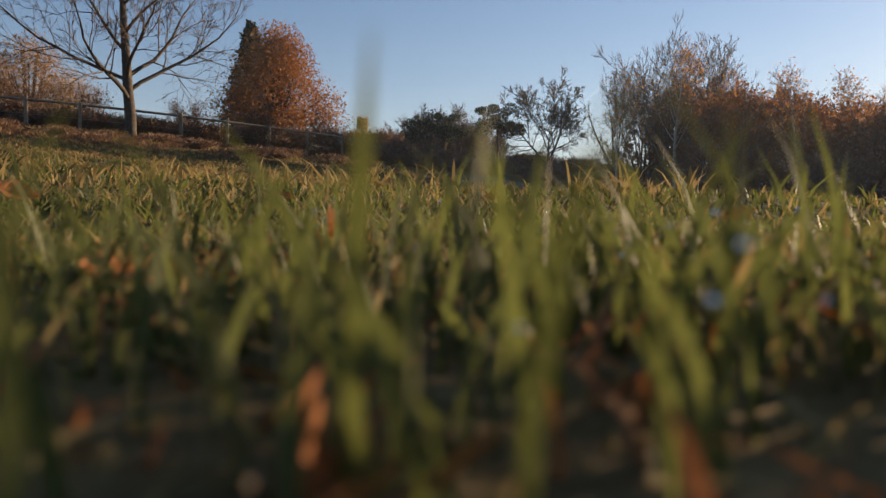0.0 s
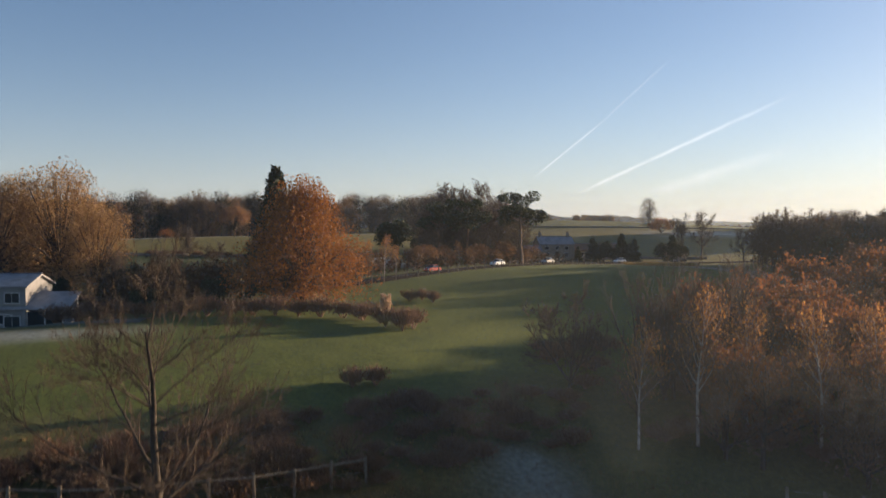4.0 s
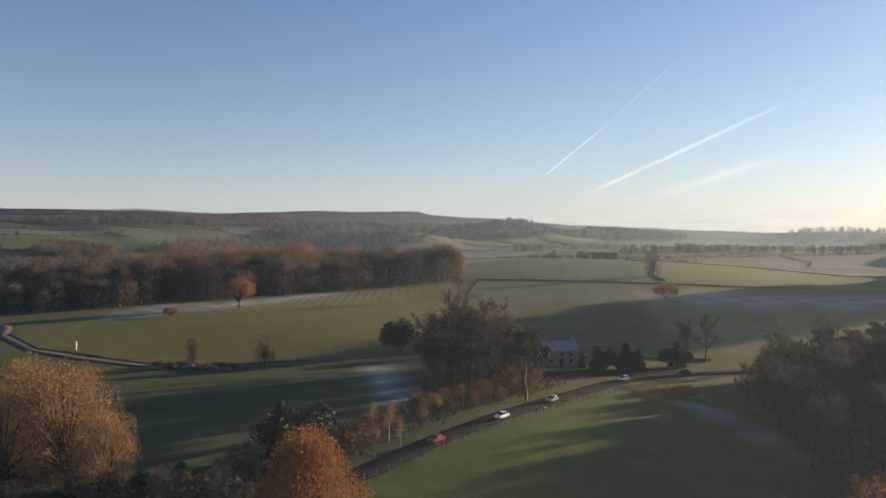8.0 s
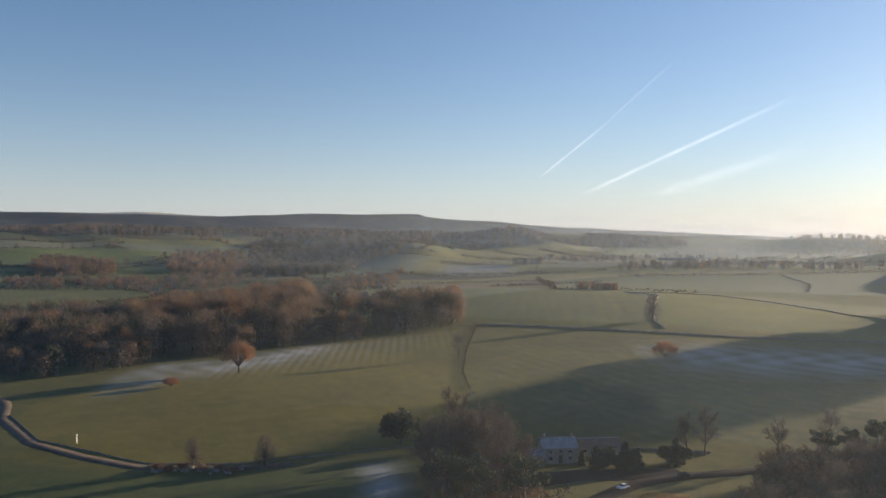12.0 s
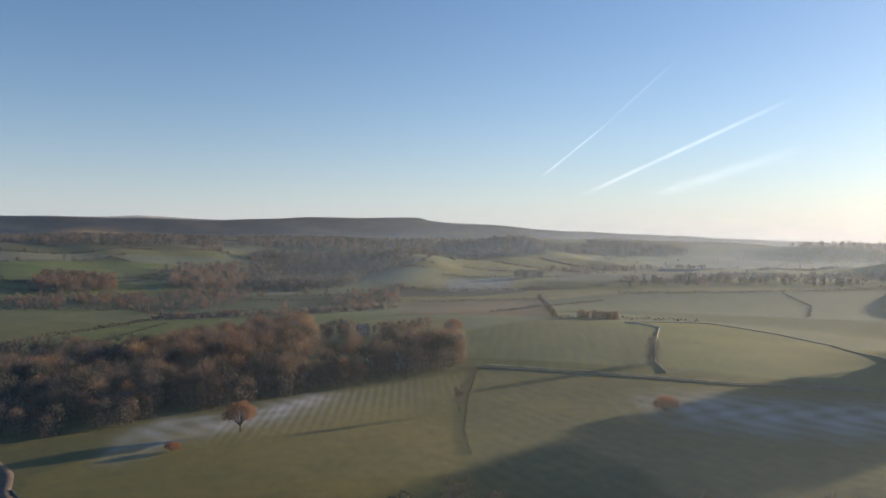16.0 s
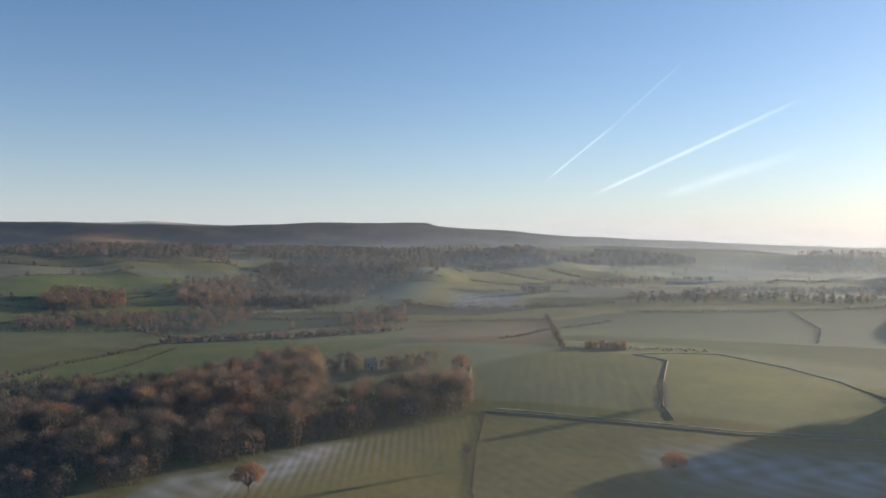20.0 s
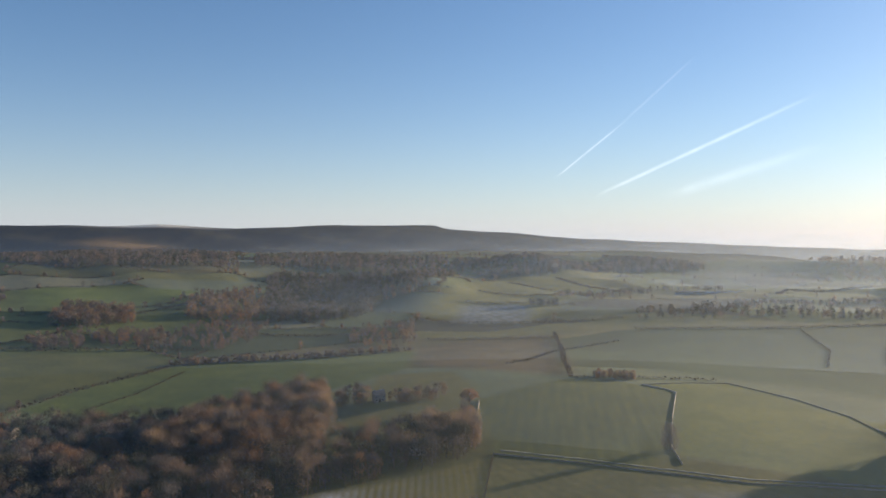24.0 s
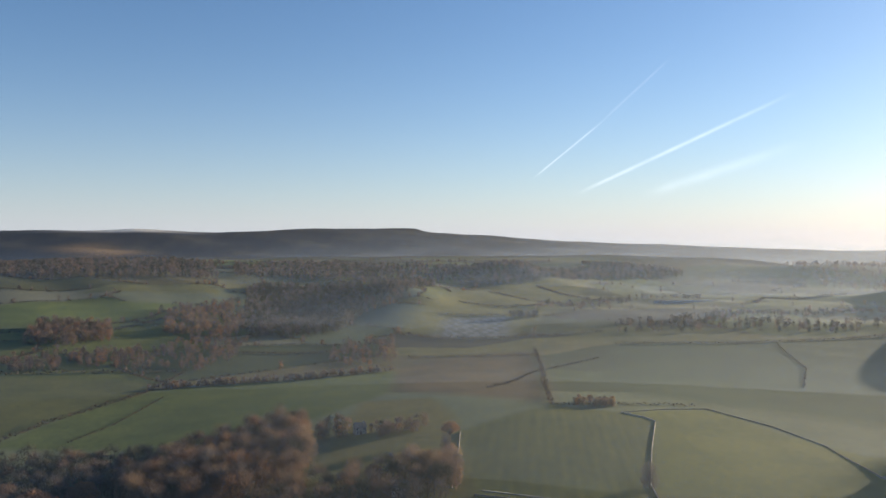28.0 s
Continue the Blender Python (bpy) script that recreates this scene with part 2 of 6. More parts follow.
def ground_material():
    """Turf whose colour comes from the fields' own cover, broken up by tufts, dead grass and fine relief; rime where frost lies."""
    m = bpy.data.materials.new("turf")
    m.use_nodes = True
    nt, ln = m.node_tree.nodes, m.node_tree.links
    bs = nt["Principled BSDF"]
    bs.inputs["Roughness"].default_value = 0.95
    bs.inputs["Specular IOR Level"].default_value = 0.15
    geo = nt.new("ShaderNodeNewGeometry")

    def noise_at(scale, detail, lo, hi):
        n = nt.new("ShaderNodeTexNoise")
        n.inputs["Scale"].default_value = scale
        n.inputs["Detail"].default_value = detail
        ln.new(geo.outputs["Position"], n.inputs["Vector"])
        r = nt.new("ShaderNodeMapRange")
        r.inputs["From Min"].default_value, r.inputs["From Max"].default_value = lo, hi
        ln.new(n.outputs["Fac"], r.inputs["Value"])
        return n, r.outputs[0]

    def mixed(kind, fac, a, b):
        n = nt.new("ShaderNodeMixRGB")
        n.blend_type = kind
        for i, v in enumerate((fac, a, b)):
            if isinstance(v, (int, float)):
                n.inputs[i].default_value = v
            elif isinstance(v, tuple):
                n.inputs[i].default_value = (*v, 1)
            else:
                ln.new(v, n.inputs[i])
        return n.outputs[0]

    cov = nt.new("ShaderNodeVertexColor")
    cov.layer_name = "cover"
    grain, f0 = noise_at(15.0, 6, 0.34, 0.66)
    fine, f1 = noise_at(3.2, 8, 0.3, 0.7)
    mid, f2 = noise_at(0.22, 6, 0.32, 0.68)
    big, f3 = noise_at(0.022, 5, 0.35, 0.65)
    grey = mixed("MIX", f1, (0.72, 0.74, 0.72), (1.3, 1.26, 1.2))
    grey2 = mixed("MIX", f2, (0.87, 0.9, 0.88), (1.14, 1.1, 1.04))
    grey3 = mixed("MIX", f3, (0.86, 0.88, 0.9), (1.14, 1.1, 1.04))
    c = mixed("MULTIPLY", 1.0, cov.outputs["Color"], grey)
    c = mixed("MULTIPLY", 1.0, c, mixed("MIX", f0, (0.6, 0.62, 0.58), (1.36, 1.3, 1.2)))
    c = mixed("MULTIPLY", 1.0, c, grey2)
    c = mixed("MULTIPLY", 1.0, c, grey3)
    rime = nt.new("ShaderNodeMath")
    rime.operation = "MULTIPLY"
    rr = nt.new("ShaderNodeMapRange")
    rr.inputs["From Min"].default_value, rr.inputs["From Max"].default_value = 0.0, 1.0
    rr.inputs["To Min"].default_value, rr.inputs["To Max"].default_value = 0.42, 1.15
    ln.new(f1, rr.inputs["Value"])
    ln.new(cov.outputs["Alpha"], rime.inputs[0])
    ln.new(rr.outputs[0], rime.inputs[1])
    rime.use_clamp = True
    c = mixed("MIX", rime.outputs[0], c, (0.46, 0.5, 0.56))
    ln.new(c, bs.inputs["Base Color"])
    bp = nt.new("ShaderNodeBump")
    bp.inputs["Strength"].default_value = 0.4
    bp.inputs["Distance"].default_value = 0.12
    ln.new(fine.outputs["Fac"], bp.inputs["Height"])
    bp0 = nt.new("ShaderNodeBump")
    bp0.inputs["Strength"].default_value = 0.6
    bp0.inputs["Distance"].default_value = 0.035
    ln.new(grain.outputs["Fac"], bp0.inputs["Height"])
    ln.new(bp0.outputs[0], bp.inputs["Normal"])
    bp2 = nt.new("ShaderNodeBump")
    bp2.inputs["Strength"].default_value = 0.5
    bp2.inputs["Distance"].default_value = 0.22
    ln.new(mid.outputs["Fac"], bp2.inputs["Height"])
    ln.new(bp.outputs[0], bp2.inputs["Normal"])
    ln.new(bp2.outputs[0], bs.inputs["Normal"])
    return m


def haze_sheet_material(density, top, dist, name="mist"):
    """Translucent sheet that imitates lit mist and haze, thinning out upwards."""
    m = bpy.data.materials.new(name)
    m.use_nodes = True
    nt, ln = m.node_tree.nodes, m.node_tree.links
    nt.remove(nt["Principled BSDF"])
    geo = nt.new("ShaderNodeNewGeometry")
    sep = nt.new("ShaderNodeSeparateXYZ")
    ln.new(geo.outputs["Position"], sep.inputs[0])
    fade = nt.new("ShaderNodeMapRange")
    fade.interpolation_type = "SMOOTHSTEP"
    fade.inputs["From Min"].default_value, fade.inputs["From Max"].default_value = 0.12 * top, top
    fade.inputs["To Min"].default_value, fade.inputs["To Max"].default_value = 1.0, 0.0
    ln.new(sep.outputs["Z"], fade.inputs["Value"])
    sc = nt.new("ShaderNodeVectorMath")
    sc.operation = "MULTIPLY"
    sc.inputs[1].default_value = (0.0035, 0.0035, 0.02)
    ln.new(geo.outputs["Position"], sc.inputs[0])
    ns = nt.new("ShaderNodeTexNoise")
    ns.inputs["Scale"].default_value = 1.0
    ns.inputs["Detail"].default_value = 4.0
    ln.new(sc.outputs[0], ns.inputs["Vector"])
    mr = nt.new("ShaderNodeMapRange")
    mr.inputs["From Min"].default_value, mr.inputs["From Max"].default_value = 0.3, 0.7
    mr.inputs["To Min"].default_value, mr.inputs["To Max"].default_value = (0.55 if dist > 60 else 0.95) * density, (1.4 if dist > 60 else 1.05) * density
    ln.new(ns.outputs["Fac"], mr.inputs["Value"])
    mu = nt.new("ShaderNodeMath")
    mu.operation = "MULTIPLY"
    ln.new(mr.outputs[0], mu.inputs[0])
    ln.new(fade.outputs[0], mu.inputs[1])
    # haze is put in denser to the right, more so far off
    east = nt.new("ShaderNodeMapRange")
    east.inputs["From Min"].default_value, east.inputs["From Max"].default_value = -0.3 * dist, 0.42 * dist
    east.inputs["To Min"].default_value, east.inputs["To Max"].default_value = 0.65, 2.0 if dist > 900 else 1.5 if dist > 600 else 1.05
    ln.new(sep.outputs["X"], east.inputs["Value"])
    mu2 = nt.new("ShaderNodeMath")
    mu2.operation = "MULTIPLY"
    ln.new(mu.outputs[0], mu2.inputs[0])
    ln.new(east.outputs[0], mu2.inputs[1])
    if 20 < dist < 60:
        rise = nt.new("ShaderNodeMapRange")
        rise.inputs["From Min"].default_value, rise.inputs["From Max"].default_value = 14.0, 45.0
        rise.inputs["To Min"].default_value, rise.inputs["To Max"].default_value = 0.5, 1.0
        ln.new(sep.outputs["Z"], rise.inputs["Value"])
        ln.new(rise.outputs[0], mu2.inputs[1])
    # bluish colours put in the blue of distant haze
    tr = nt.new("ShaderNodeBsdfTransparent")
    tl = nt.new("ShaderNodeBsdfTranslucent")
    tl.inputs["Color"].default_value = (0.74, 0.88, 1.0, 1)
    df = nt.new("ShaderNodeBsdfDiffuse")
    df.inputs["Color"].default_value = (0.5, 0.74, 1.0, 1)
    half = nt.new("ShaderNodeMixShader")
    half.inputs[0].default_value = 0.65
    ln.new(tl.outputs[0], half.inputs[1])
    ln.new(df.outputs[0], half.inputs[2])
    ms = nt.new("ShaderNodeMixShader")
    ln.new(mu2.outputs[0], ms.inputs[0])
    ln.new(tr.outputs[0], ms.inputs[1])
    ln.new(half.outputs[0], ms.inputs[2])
    ln.new(ms.outputs[0], nt["Material Output"].inputs["Surface"])
    return m


# ---- the lie of the land: rises and hollows (x, y, height), wider the farther they lie ----
MEADOW = [(0, 0, 0.66), (0, 6, -0.19), (-9, 26, 0.44), (-13, 28, 0.37), (-20, 28, 0.21), (0, 30, -0.89), (11, 45, 0.93), (25, 40, -3.06),
          (32, 55, -2.21), (-29, 59, 2.03), (-5, 47, -0.16), (-5, 65, -0.36), (-10, 78, -0.68), (-4, 82, -0.39), (15, 105, 2.78), (22, 72, 1.23),
          (8, 52, 1.74), (-48, 84, 0.94), (-51, 102, -1.14), (0, -40, -2.56), (-60, -60, -1.43), (60, -60, -7.3), (70, 60, -3.91), (70, 110, 0.39), (-120, 60, 1.73)]
FIELDS = [(38, 145, 2.63), (32, 192, -2.04), (34, 165, -0.62), (54, 178, -1.99), (-72, 177, -0.64), (-129, 225, -1.77), (-78, 285, 5.72), (-112, 248, 2.19),
          (-5, 187, 0.65), (5, 315, -0.94), (17, 390, 1.31), (92, 314, 0.39), (110, 190, -0.55), (180, 330, 1.42), (-60, 360, -4.37), (-23, 408, -3.31)]
VALLEY = [(144, 521, 8.19), (249, 491, -12.93), (81, 588, 5.53), (114, 569, 6.56), (-64, 521, -0.81), (10, 494, 6.08), (-263, 701, -4.58), (-101, 1067, -17.37),
          (130, 1262, 17.04), (-250, 420, -3.15), (450, 1500, -8.9), (330, 800, -4.13), (-500, 1500, -3.98), (0, 1800, 5.17), (-900, 1100, 0.75), (900, 1100, 5.28)]
# unseen hills added to cast shade: the entries with x 168, 332, 346, 700, 1000
RIDGES = [(-860, 2380, 420, 170, 9), (172, 1990, 110, 100, 30), (470, 2340, 230, 120, 10), (-1300, 2000, 400, 260, 8), (1250, 2300, 420, 240, 42), (332, 418, 54, 46, 46), (346, 376, 54, 36, 18), (700, 870, 80, 180, 50), (-70, 1520, 75, 210, 24), (-265, 1420, 95, 180, -14), (168, 150, 46, 62, 24), (-46, 77, 13, 11, -2.8), (1000, 1400, 110, 260, 60)]
EDGE_AZ = [-90, -30, -25.6, -22, -16.5, -12, -7.8, -2.1, -1.2, 3.5, 9, 17, 24.5, 30, 90]
EDGE_LOW = [120, 206, 206, 212, 192, 204, 206, 194, 190, 160, 124, 92, 58, 46, 60]
EDGE_TOP = [120, 206, 206, 214, 184, 206, 212, 209, 186, 158, 122, 92, 58, 46, 60]


def smooth(a, b, v):
    t = np.clip((v - a) / (b - a), 0, 1)
    return t * t * (3 - 2 * t)


def land(x, y):
    x, y = np.asarray(x, float), np.asarray(y, float)
    r = np.hypot(x, y)
    z = 16 * (1 - np.exp(-r / 260))
    for a, b, h in MEADOW + FIELDS + VALLEY:
        s = 6 + 0.30 * math.hypot(a, b)
        z = z + h * np.exp(-((x - a) ** 2 + (y - b) ** 2) / (2 * s * s))
    for cx, cy, sx, sy, h in RIDGES:
        z = z + h * np.exp(-((x - cx) / sx) ** 2 - ((y - cy) / sy) ** 2)
    z = z * (1 - 0.8 * np.exp(-(r / 2.2) ** 2))
    # the shelf of high ground below the moor, its foot running from the west to the north-east
    z = z + 62 * smooth(-150, 800, 0.8 * (y - 950) - 0.6 * (x + 700) + 35 * np.sin(x / 130)) * (1 - smooth(3000, 4760, r))
    az = np.degrees(np.arctan2(x, y))
    z = z + (np.interp(az, EDGE_AZ, EDGE_LOW) - 16) * smooth(3200, 4760, r) + (np.interp(az, EDGE_AZ, EDGE_TOP) - np.interp(az, EDGE_AZ, EDGE_LOW)) * smooth(4680, 4750, r)
    wob = np.sin(x * 0.011 + 1.3) * np.sin(y * 0.009 + 0.4) * 4 + np.sin(x * 0.031 + y * 0.023) * 1.6 * (1 - smooth(1800, 2600, r))
    return z + wob * smooth(900, 1800, r)


def land1(x, y):
    return float(land(x, y))


def turf(x, y):
    """The land with its small lumps and hollows near the start."""
    x, y = np.asarray(x, float), np.asarray(y, float)
    r = np.hypot(x, y)
    lump = np.sin(x * 5.3 + np.sin(y * 4.1)) * np.sin(y * 4.7 + 1.3 * np.sin(x * 3.3)) * 0.014 * (1 - smooth(20, 45, r)) + np.sin(x * 2.1 + 0.7 * np.sin(y * 1.7)) * np.sin(y * 2.4 + np.sin(x * 1.3)) * 0.014 + np.sin(x * 0.7 + y * 0.4) * np.sin(y * 0.9 - x * 0.3) * 0.05
    return land(x, y) + lump * smooth(0.8, 4, r) * (1 - smooth(120, 300, r))


# ---- mesh helpers ----
def mesh_of(name, verts, faces, mat, smooth_faces=False):
    """A mesh from arrays of places and of faces with one number of corners."""
    verts, faces = np.asarray(verts, np.float32), np.asarray(faces, np.int32)
    me = bpy.data.meshes.new(name)
    k = faces.shape[1]
    me.vertices.add(len(verts))
    me.vertices.foreach_set("co", verts.ravel())
    me.loops.add(faces.size)
    me.loops.foreach_set("vertex_index", faces.ravel())
    me.polygons.add(len(faces))
    me.polygons.foreach_set("loop_start", np.arange(0, faces.size, k, dtype=np.int32))
    if smooth_faces:
        me.polygons.foreach_set("use_smooth", np.ones(len(faces), bool))
    me.update(calc_edges=True)
    me.materials.append(mat)
    return me


def part(name, bm, mat, parent=None, label=""):
    """Links a bmesh, or a ready mesh, as one object under its thing."""
    if isinstance(bm, bmesh.types.BMesh):
        me = bpy.data.meshes.new(name)
        bm.to_mesh(me)
        bm.free()
        me.materials.append(mat)
    else:
        me = bm
    ob = new(name, me)
    if parent is not None:
        ob.parent = parent
    if label:
        ob["label"] = label
    return ob


def thing(name, label, category, group="", x=0.0, y=0.0, z=None, rz=0.0, kind=""):
    ob = new(name)
    ob.empty_display_size = 0.3
    ob.matrix_basis = pose(x, y, land1(x, y) if z is None else z, 0, 0, rz)
    return tagged(ob, label, category, group, kind)


def put(proto, x, y, s=1.0, rz=0.0, sink=0.05, sz=None, label=""):
    m = Matrix.LocRotScale((x, y, land1(x, y) - sink), Euler((0, 0, rz)), (s, s, sz or s))
    if not proto.get("placed"):
        ob = proto
        ob["placed"] = 1
        ob.matrix_basis = m
    else:
        ob = copy_thing(proto, m)
        ob.matrix_basis = m
    if label:
        ob["label"] = label
    return ob


def box(bm, x0, y0, z0, x1, y1, z1, bevel=0.0):
    r = bmesh.ops.create_cube(bm, size=1, matrix=Matrix.LocRotScale(((x0 + x1) / 2, (y0 + y1) / 2, (z0 + z1) / 2), None, (abs(x1 - x0), abs(y1 - y0), abs(z1 - z0))))
    if bevel:
        es = list({e for v in r["verts"] for e in v.link_edges})
        bmesh.ops.bevel(bm, geom=es, offset=bevel, segments=1, affect="EDGES")
    return bm


def tubes(segs, sides=3):
    """Tapered prisms for segments (x0 y0 z0 x1 y1 z1 r0 r1)."""
    s = np.asarray(segs, float)
    a, b, r0, r1 = s[:, 0:3], s[:, 3:6], s[:, 6], s[:, 7]
    d = b - a
    d /= np.linalg.norm(d, axis=1)[:, None] + 1e-9
    ref = np.where(np.abs(d[:, 2:3]) > 0.9, [[1.0, 0, 0]], [[0, 0, 1.0]])
    u = np.cross(d, ref)
    u /= np.linalg.norm(u, axis=1)[:, None] + 1e-9
    v = np.cross(d, u)
    n = len(s)
    ang = np.arange(sides) * 2 * np.pi / sides
    ring = np.cos(ang)[None, :, None] * u[:, None, :] + np.sin(ang)[None, :, None] * v[:, None, :]
    lo = a[:, None, :] + ring * r0[:, None, None]
    hi = b[:, None, :] + ring * r1[:, None, None]
    verts = np.concatenate([lo, hi], 1).reshape(-1, 3)
    base = (np.arange(n) * 2 * sides)[:, None]
    i = np.arange(sides)
    j = (i + 1) % sides
    quads = np.stack([i, j, j + sides, i + sides], 1)
    faces = (base[:, None, :] + quads[None]).reshape(-1, 4)
    return verts, faces


def leaves(rng, centres, size, flat=0.0, long=1.0):
    """A small bent leaf clump (one quad) at each centre."""
    c = np.asarray(centres, float)
    n = len(c)
    u = rng.normal(size=(n, 3))
    u /= np.linalg.norm(u, axis=1)[:, None]
    w = rng.normal(size=(n, 3))
    w[:, 2] += flat
    v = np.cross(u, w)
    v /= np.linalg.norm(v, axis=1)[:, None] + 1e-9
    s = size * rng.uniform(0.5, 1.3, (n, 1))
    p = [c - u * s * long * 0.5, c + v * s * 0.32 + u * s * 0.05, c + u * s * long * 0.5, c - v * s * 0.32 + u * s * 0.1]
    verts = np.stack(p, 1).reshape(-1, 3)
    faces = np.arange(n * 4).reshape(n, 4)
    return verts, faces


def joined(parts):
    vs, fs, k = [], [], 0
    for v, f in parts:
        vs.append(v)
        fs.append(f + k)
        k += len(v)
    return np.concatenate(vs), np.concatenate(fs)


# ---- trees ----
def grow(rng, p, d, length, r, level, P, out, tips):
    steps = P["steps"][level]
    seg = length / steps
    kids = P["kids"][level] if level < len(P["kids"]) else 0
    first = P["first"][level] if kids else 1
    turn = rng.uniform(0, 6.28)
    spots = sorted(rng.uniform(first, 0.98, kids)) if kids else []
    k = 0
    rmin = P["rmin"]
    for i in range(steps):
        d = d + rng.normal(0, P["wob"][level], 3)
        d[2] += P["up"][level] * seg / max(length, 0.1)
        d = d / np.linalg.norm(d)
        q = p + d * seg
        r1 = max(r * (1 - (i + 1) / steps * P["taper"]), rmin)
        r0 = max(r * (1 - i / steps * P["taper"]), rmin)
        out[min(level, 1) if level < 2 else 2].append((*p, *q, r0, r1))
        while k < kids and spots[k] <= (i + 1) / steps:
            f = spots[k] * steps - i
            s = p + (q - p) * f
            turn += 2.4 + rng.normal(0, 0.35)
            ang = radians(P["angle"][level]) * rng.uniform(0.75, 1.25) * (1 - P["close"] * spots[k])
            ref = np.array([1.0, 0, 0]) if abs(d[2]) > 0.8 else np.array([0, 0, 1.0])
            u = np.cross(d, ref)
            u /= np.linalg.norm(u)
            v = np.cross(d, u)
            side = u * math.cos(turn) + v * math.sin(turn)
            cd = d * math.cos(ang) + side * math.sin(ang)
            lf = P["ratio"][level] * (1 - P["fall"][level] * spots[k]) * rng.uniform(0.75, 1.2)
            grow(rng, s, cd, length * lf, max(r0 * P["thin"], rmin), level + 1, P, out, tips)
            k += 1
        p = q
    if level >= len(P["kids"]) - 1:
        tips.append(p)


OPEN = dict(steps=[9, 6, 4, 3, 2], kids=[13, 8, 6, 4], first=[0.26, 0.2, 0.15, 0.15], wob=[0.05, 0.12, 0.16, 0.2, 0.2], up=[0.3, 0.55, 0.25, 0.15, 0.1],
            taper=0.85, angle=[62, 48, 42, 40], close=0.35, ratio=[0.62, 0.5, 0.5, 0.5], fall=[0.45, 0.35, 0.3, 0.2], thin=0.55, rmin=0.008)
SPREAD = dict(OPEN, steps=[3, 7, 5, 3, 2], kids=[7, 8, 6, 4], first=[0.25, 0.25, 0.15, 0.1], angle=[55, 45, 40, 40], ratio=[1.7, 0.5, 0.5, 0.5], fall=[0.1, 0.3, 0.3, 0.2], thin=0.6)
UPRIGHT = dict(OPEN, steps=[3, 9, 5, 3], kids=[8, 12, 5], first=[0.1, 0.3, 0.2], angle=[20, 26, 30], ratio=[3.8, 0.3, 0.45], fall=[0.2, 0.4, 0.3], up=[0.3, 0.5, 0.4, 0.2], wob=[0.03, 0.05, 0.1, 0.15], thin=0.6)
BIRCH = dict(OPEN, steps=[10, 5, 4, 2], kids=[22, 7, 4], first=[0.35, 0.2, 0.2], angle=[42, 40, 45], ratio=[0.36, 0.5, 0.5], fall=[0.5, 0.3, 0.2], up=[0.3, 0.3, -0.2, -0.4], wob=[0.03, 0.1, 0.15, 0.2], thin=0.4)
FAN = dict(OPEN, steps=[2, 8, 5, 3, 2], kids=[11, 14, 7, 4], first=[0.2, 0.25, 0.15, 0.2], angle=[34, 32, 34, 34], ratio=[4.2, 0.42, 0.45, 0.5], fall=[0.1, 0.35, 0.3, 0.2], up=[0.2, 0.35, 0.4, 0.3, 0.2], wob=[0.04, 0.07, 0.12, 0.16, 0.18], thin=0.6)


def tree(name, label, category, seed, height, radius, P, bark, twig, group="", leaf=None, leaf_size=0.15, leaf_n=0, rmin=0.008, trunk_len=1.0, spread_n=2, split=False):
    """Trunk, limbs and twigs grown by forking; leaf clumps hang about the twig ends."""
    rng = np.random.default_rng(seed)
    P = dict(P, rmin=rmin / height)
    out, tips = ([], [], []), []
    grow(rng, np.zeros(3), np.array([0.02, 0.01, 1.0]), 1.0 * trunk_len, radius / height, 0, P, out, tips)
    top = max(s[5] for lv in out for s in lv)
    k = height / top
    sc = lambda lv: np.asarray(lv) * np.array([k] * 6 + [height, height])
    ob = thing(name, label, category, group)

    def fit(lv):
        a = sc(lv)
        a[:, 6:8] = np.maximum(a[:, 6:8], rmin)
        return a
    if split:
        part("trunk", mesh_of("trunk", *tubes(fit(out[0]), 9), M[bark], True), None, ob)
        n = P["steps"][1]
        for a in range(0, len(out[1]), n):
            part("limb", mesh_of("limb", *tubes(fit(out[1][a:a + n]), 6), M[bark], True), None, ob)
    else:
        v, f = joined([tubes(fit(out[0]), 5), tubes(fit(out[1]), 5)])
        part("trunk", mesh_of("trunk", v, f, M[bark], True), None, ob)
    if out[2]:
        tagged(part("branchwork", mesh_of("branchwork", *tubes(fit(out[2]), 3), M[twig]), None, ob), "fine bare twigs", kind="stuff")
    if leaf:
        tp = np.asarray([s[3:6] for s in out[2]] if out[2] else tips) * k
        pick = tp[rng.integers(0, len(tp), leaf_n)] + rng.normal(0, leaf_size * spread_n, (leaf_n, 3))
        pick = pick[pick[:, 2] > 0.3]
        tagged(part("crown", mesh_of("crown", *leaves(rng, pick, leaf_size), M[leaf]), None, ob), "last dry leaves on the twigs", kind="stuff")
    return ob


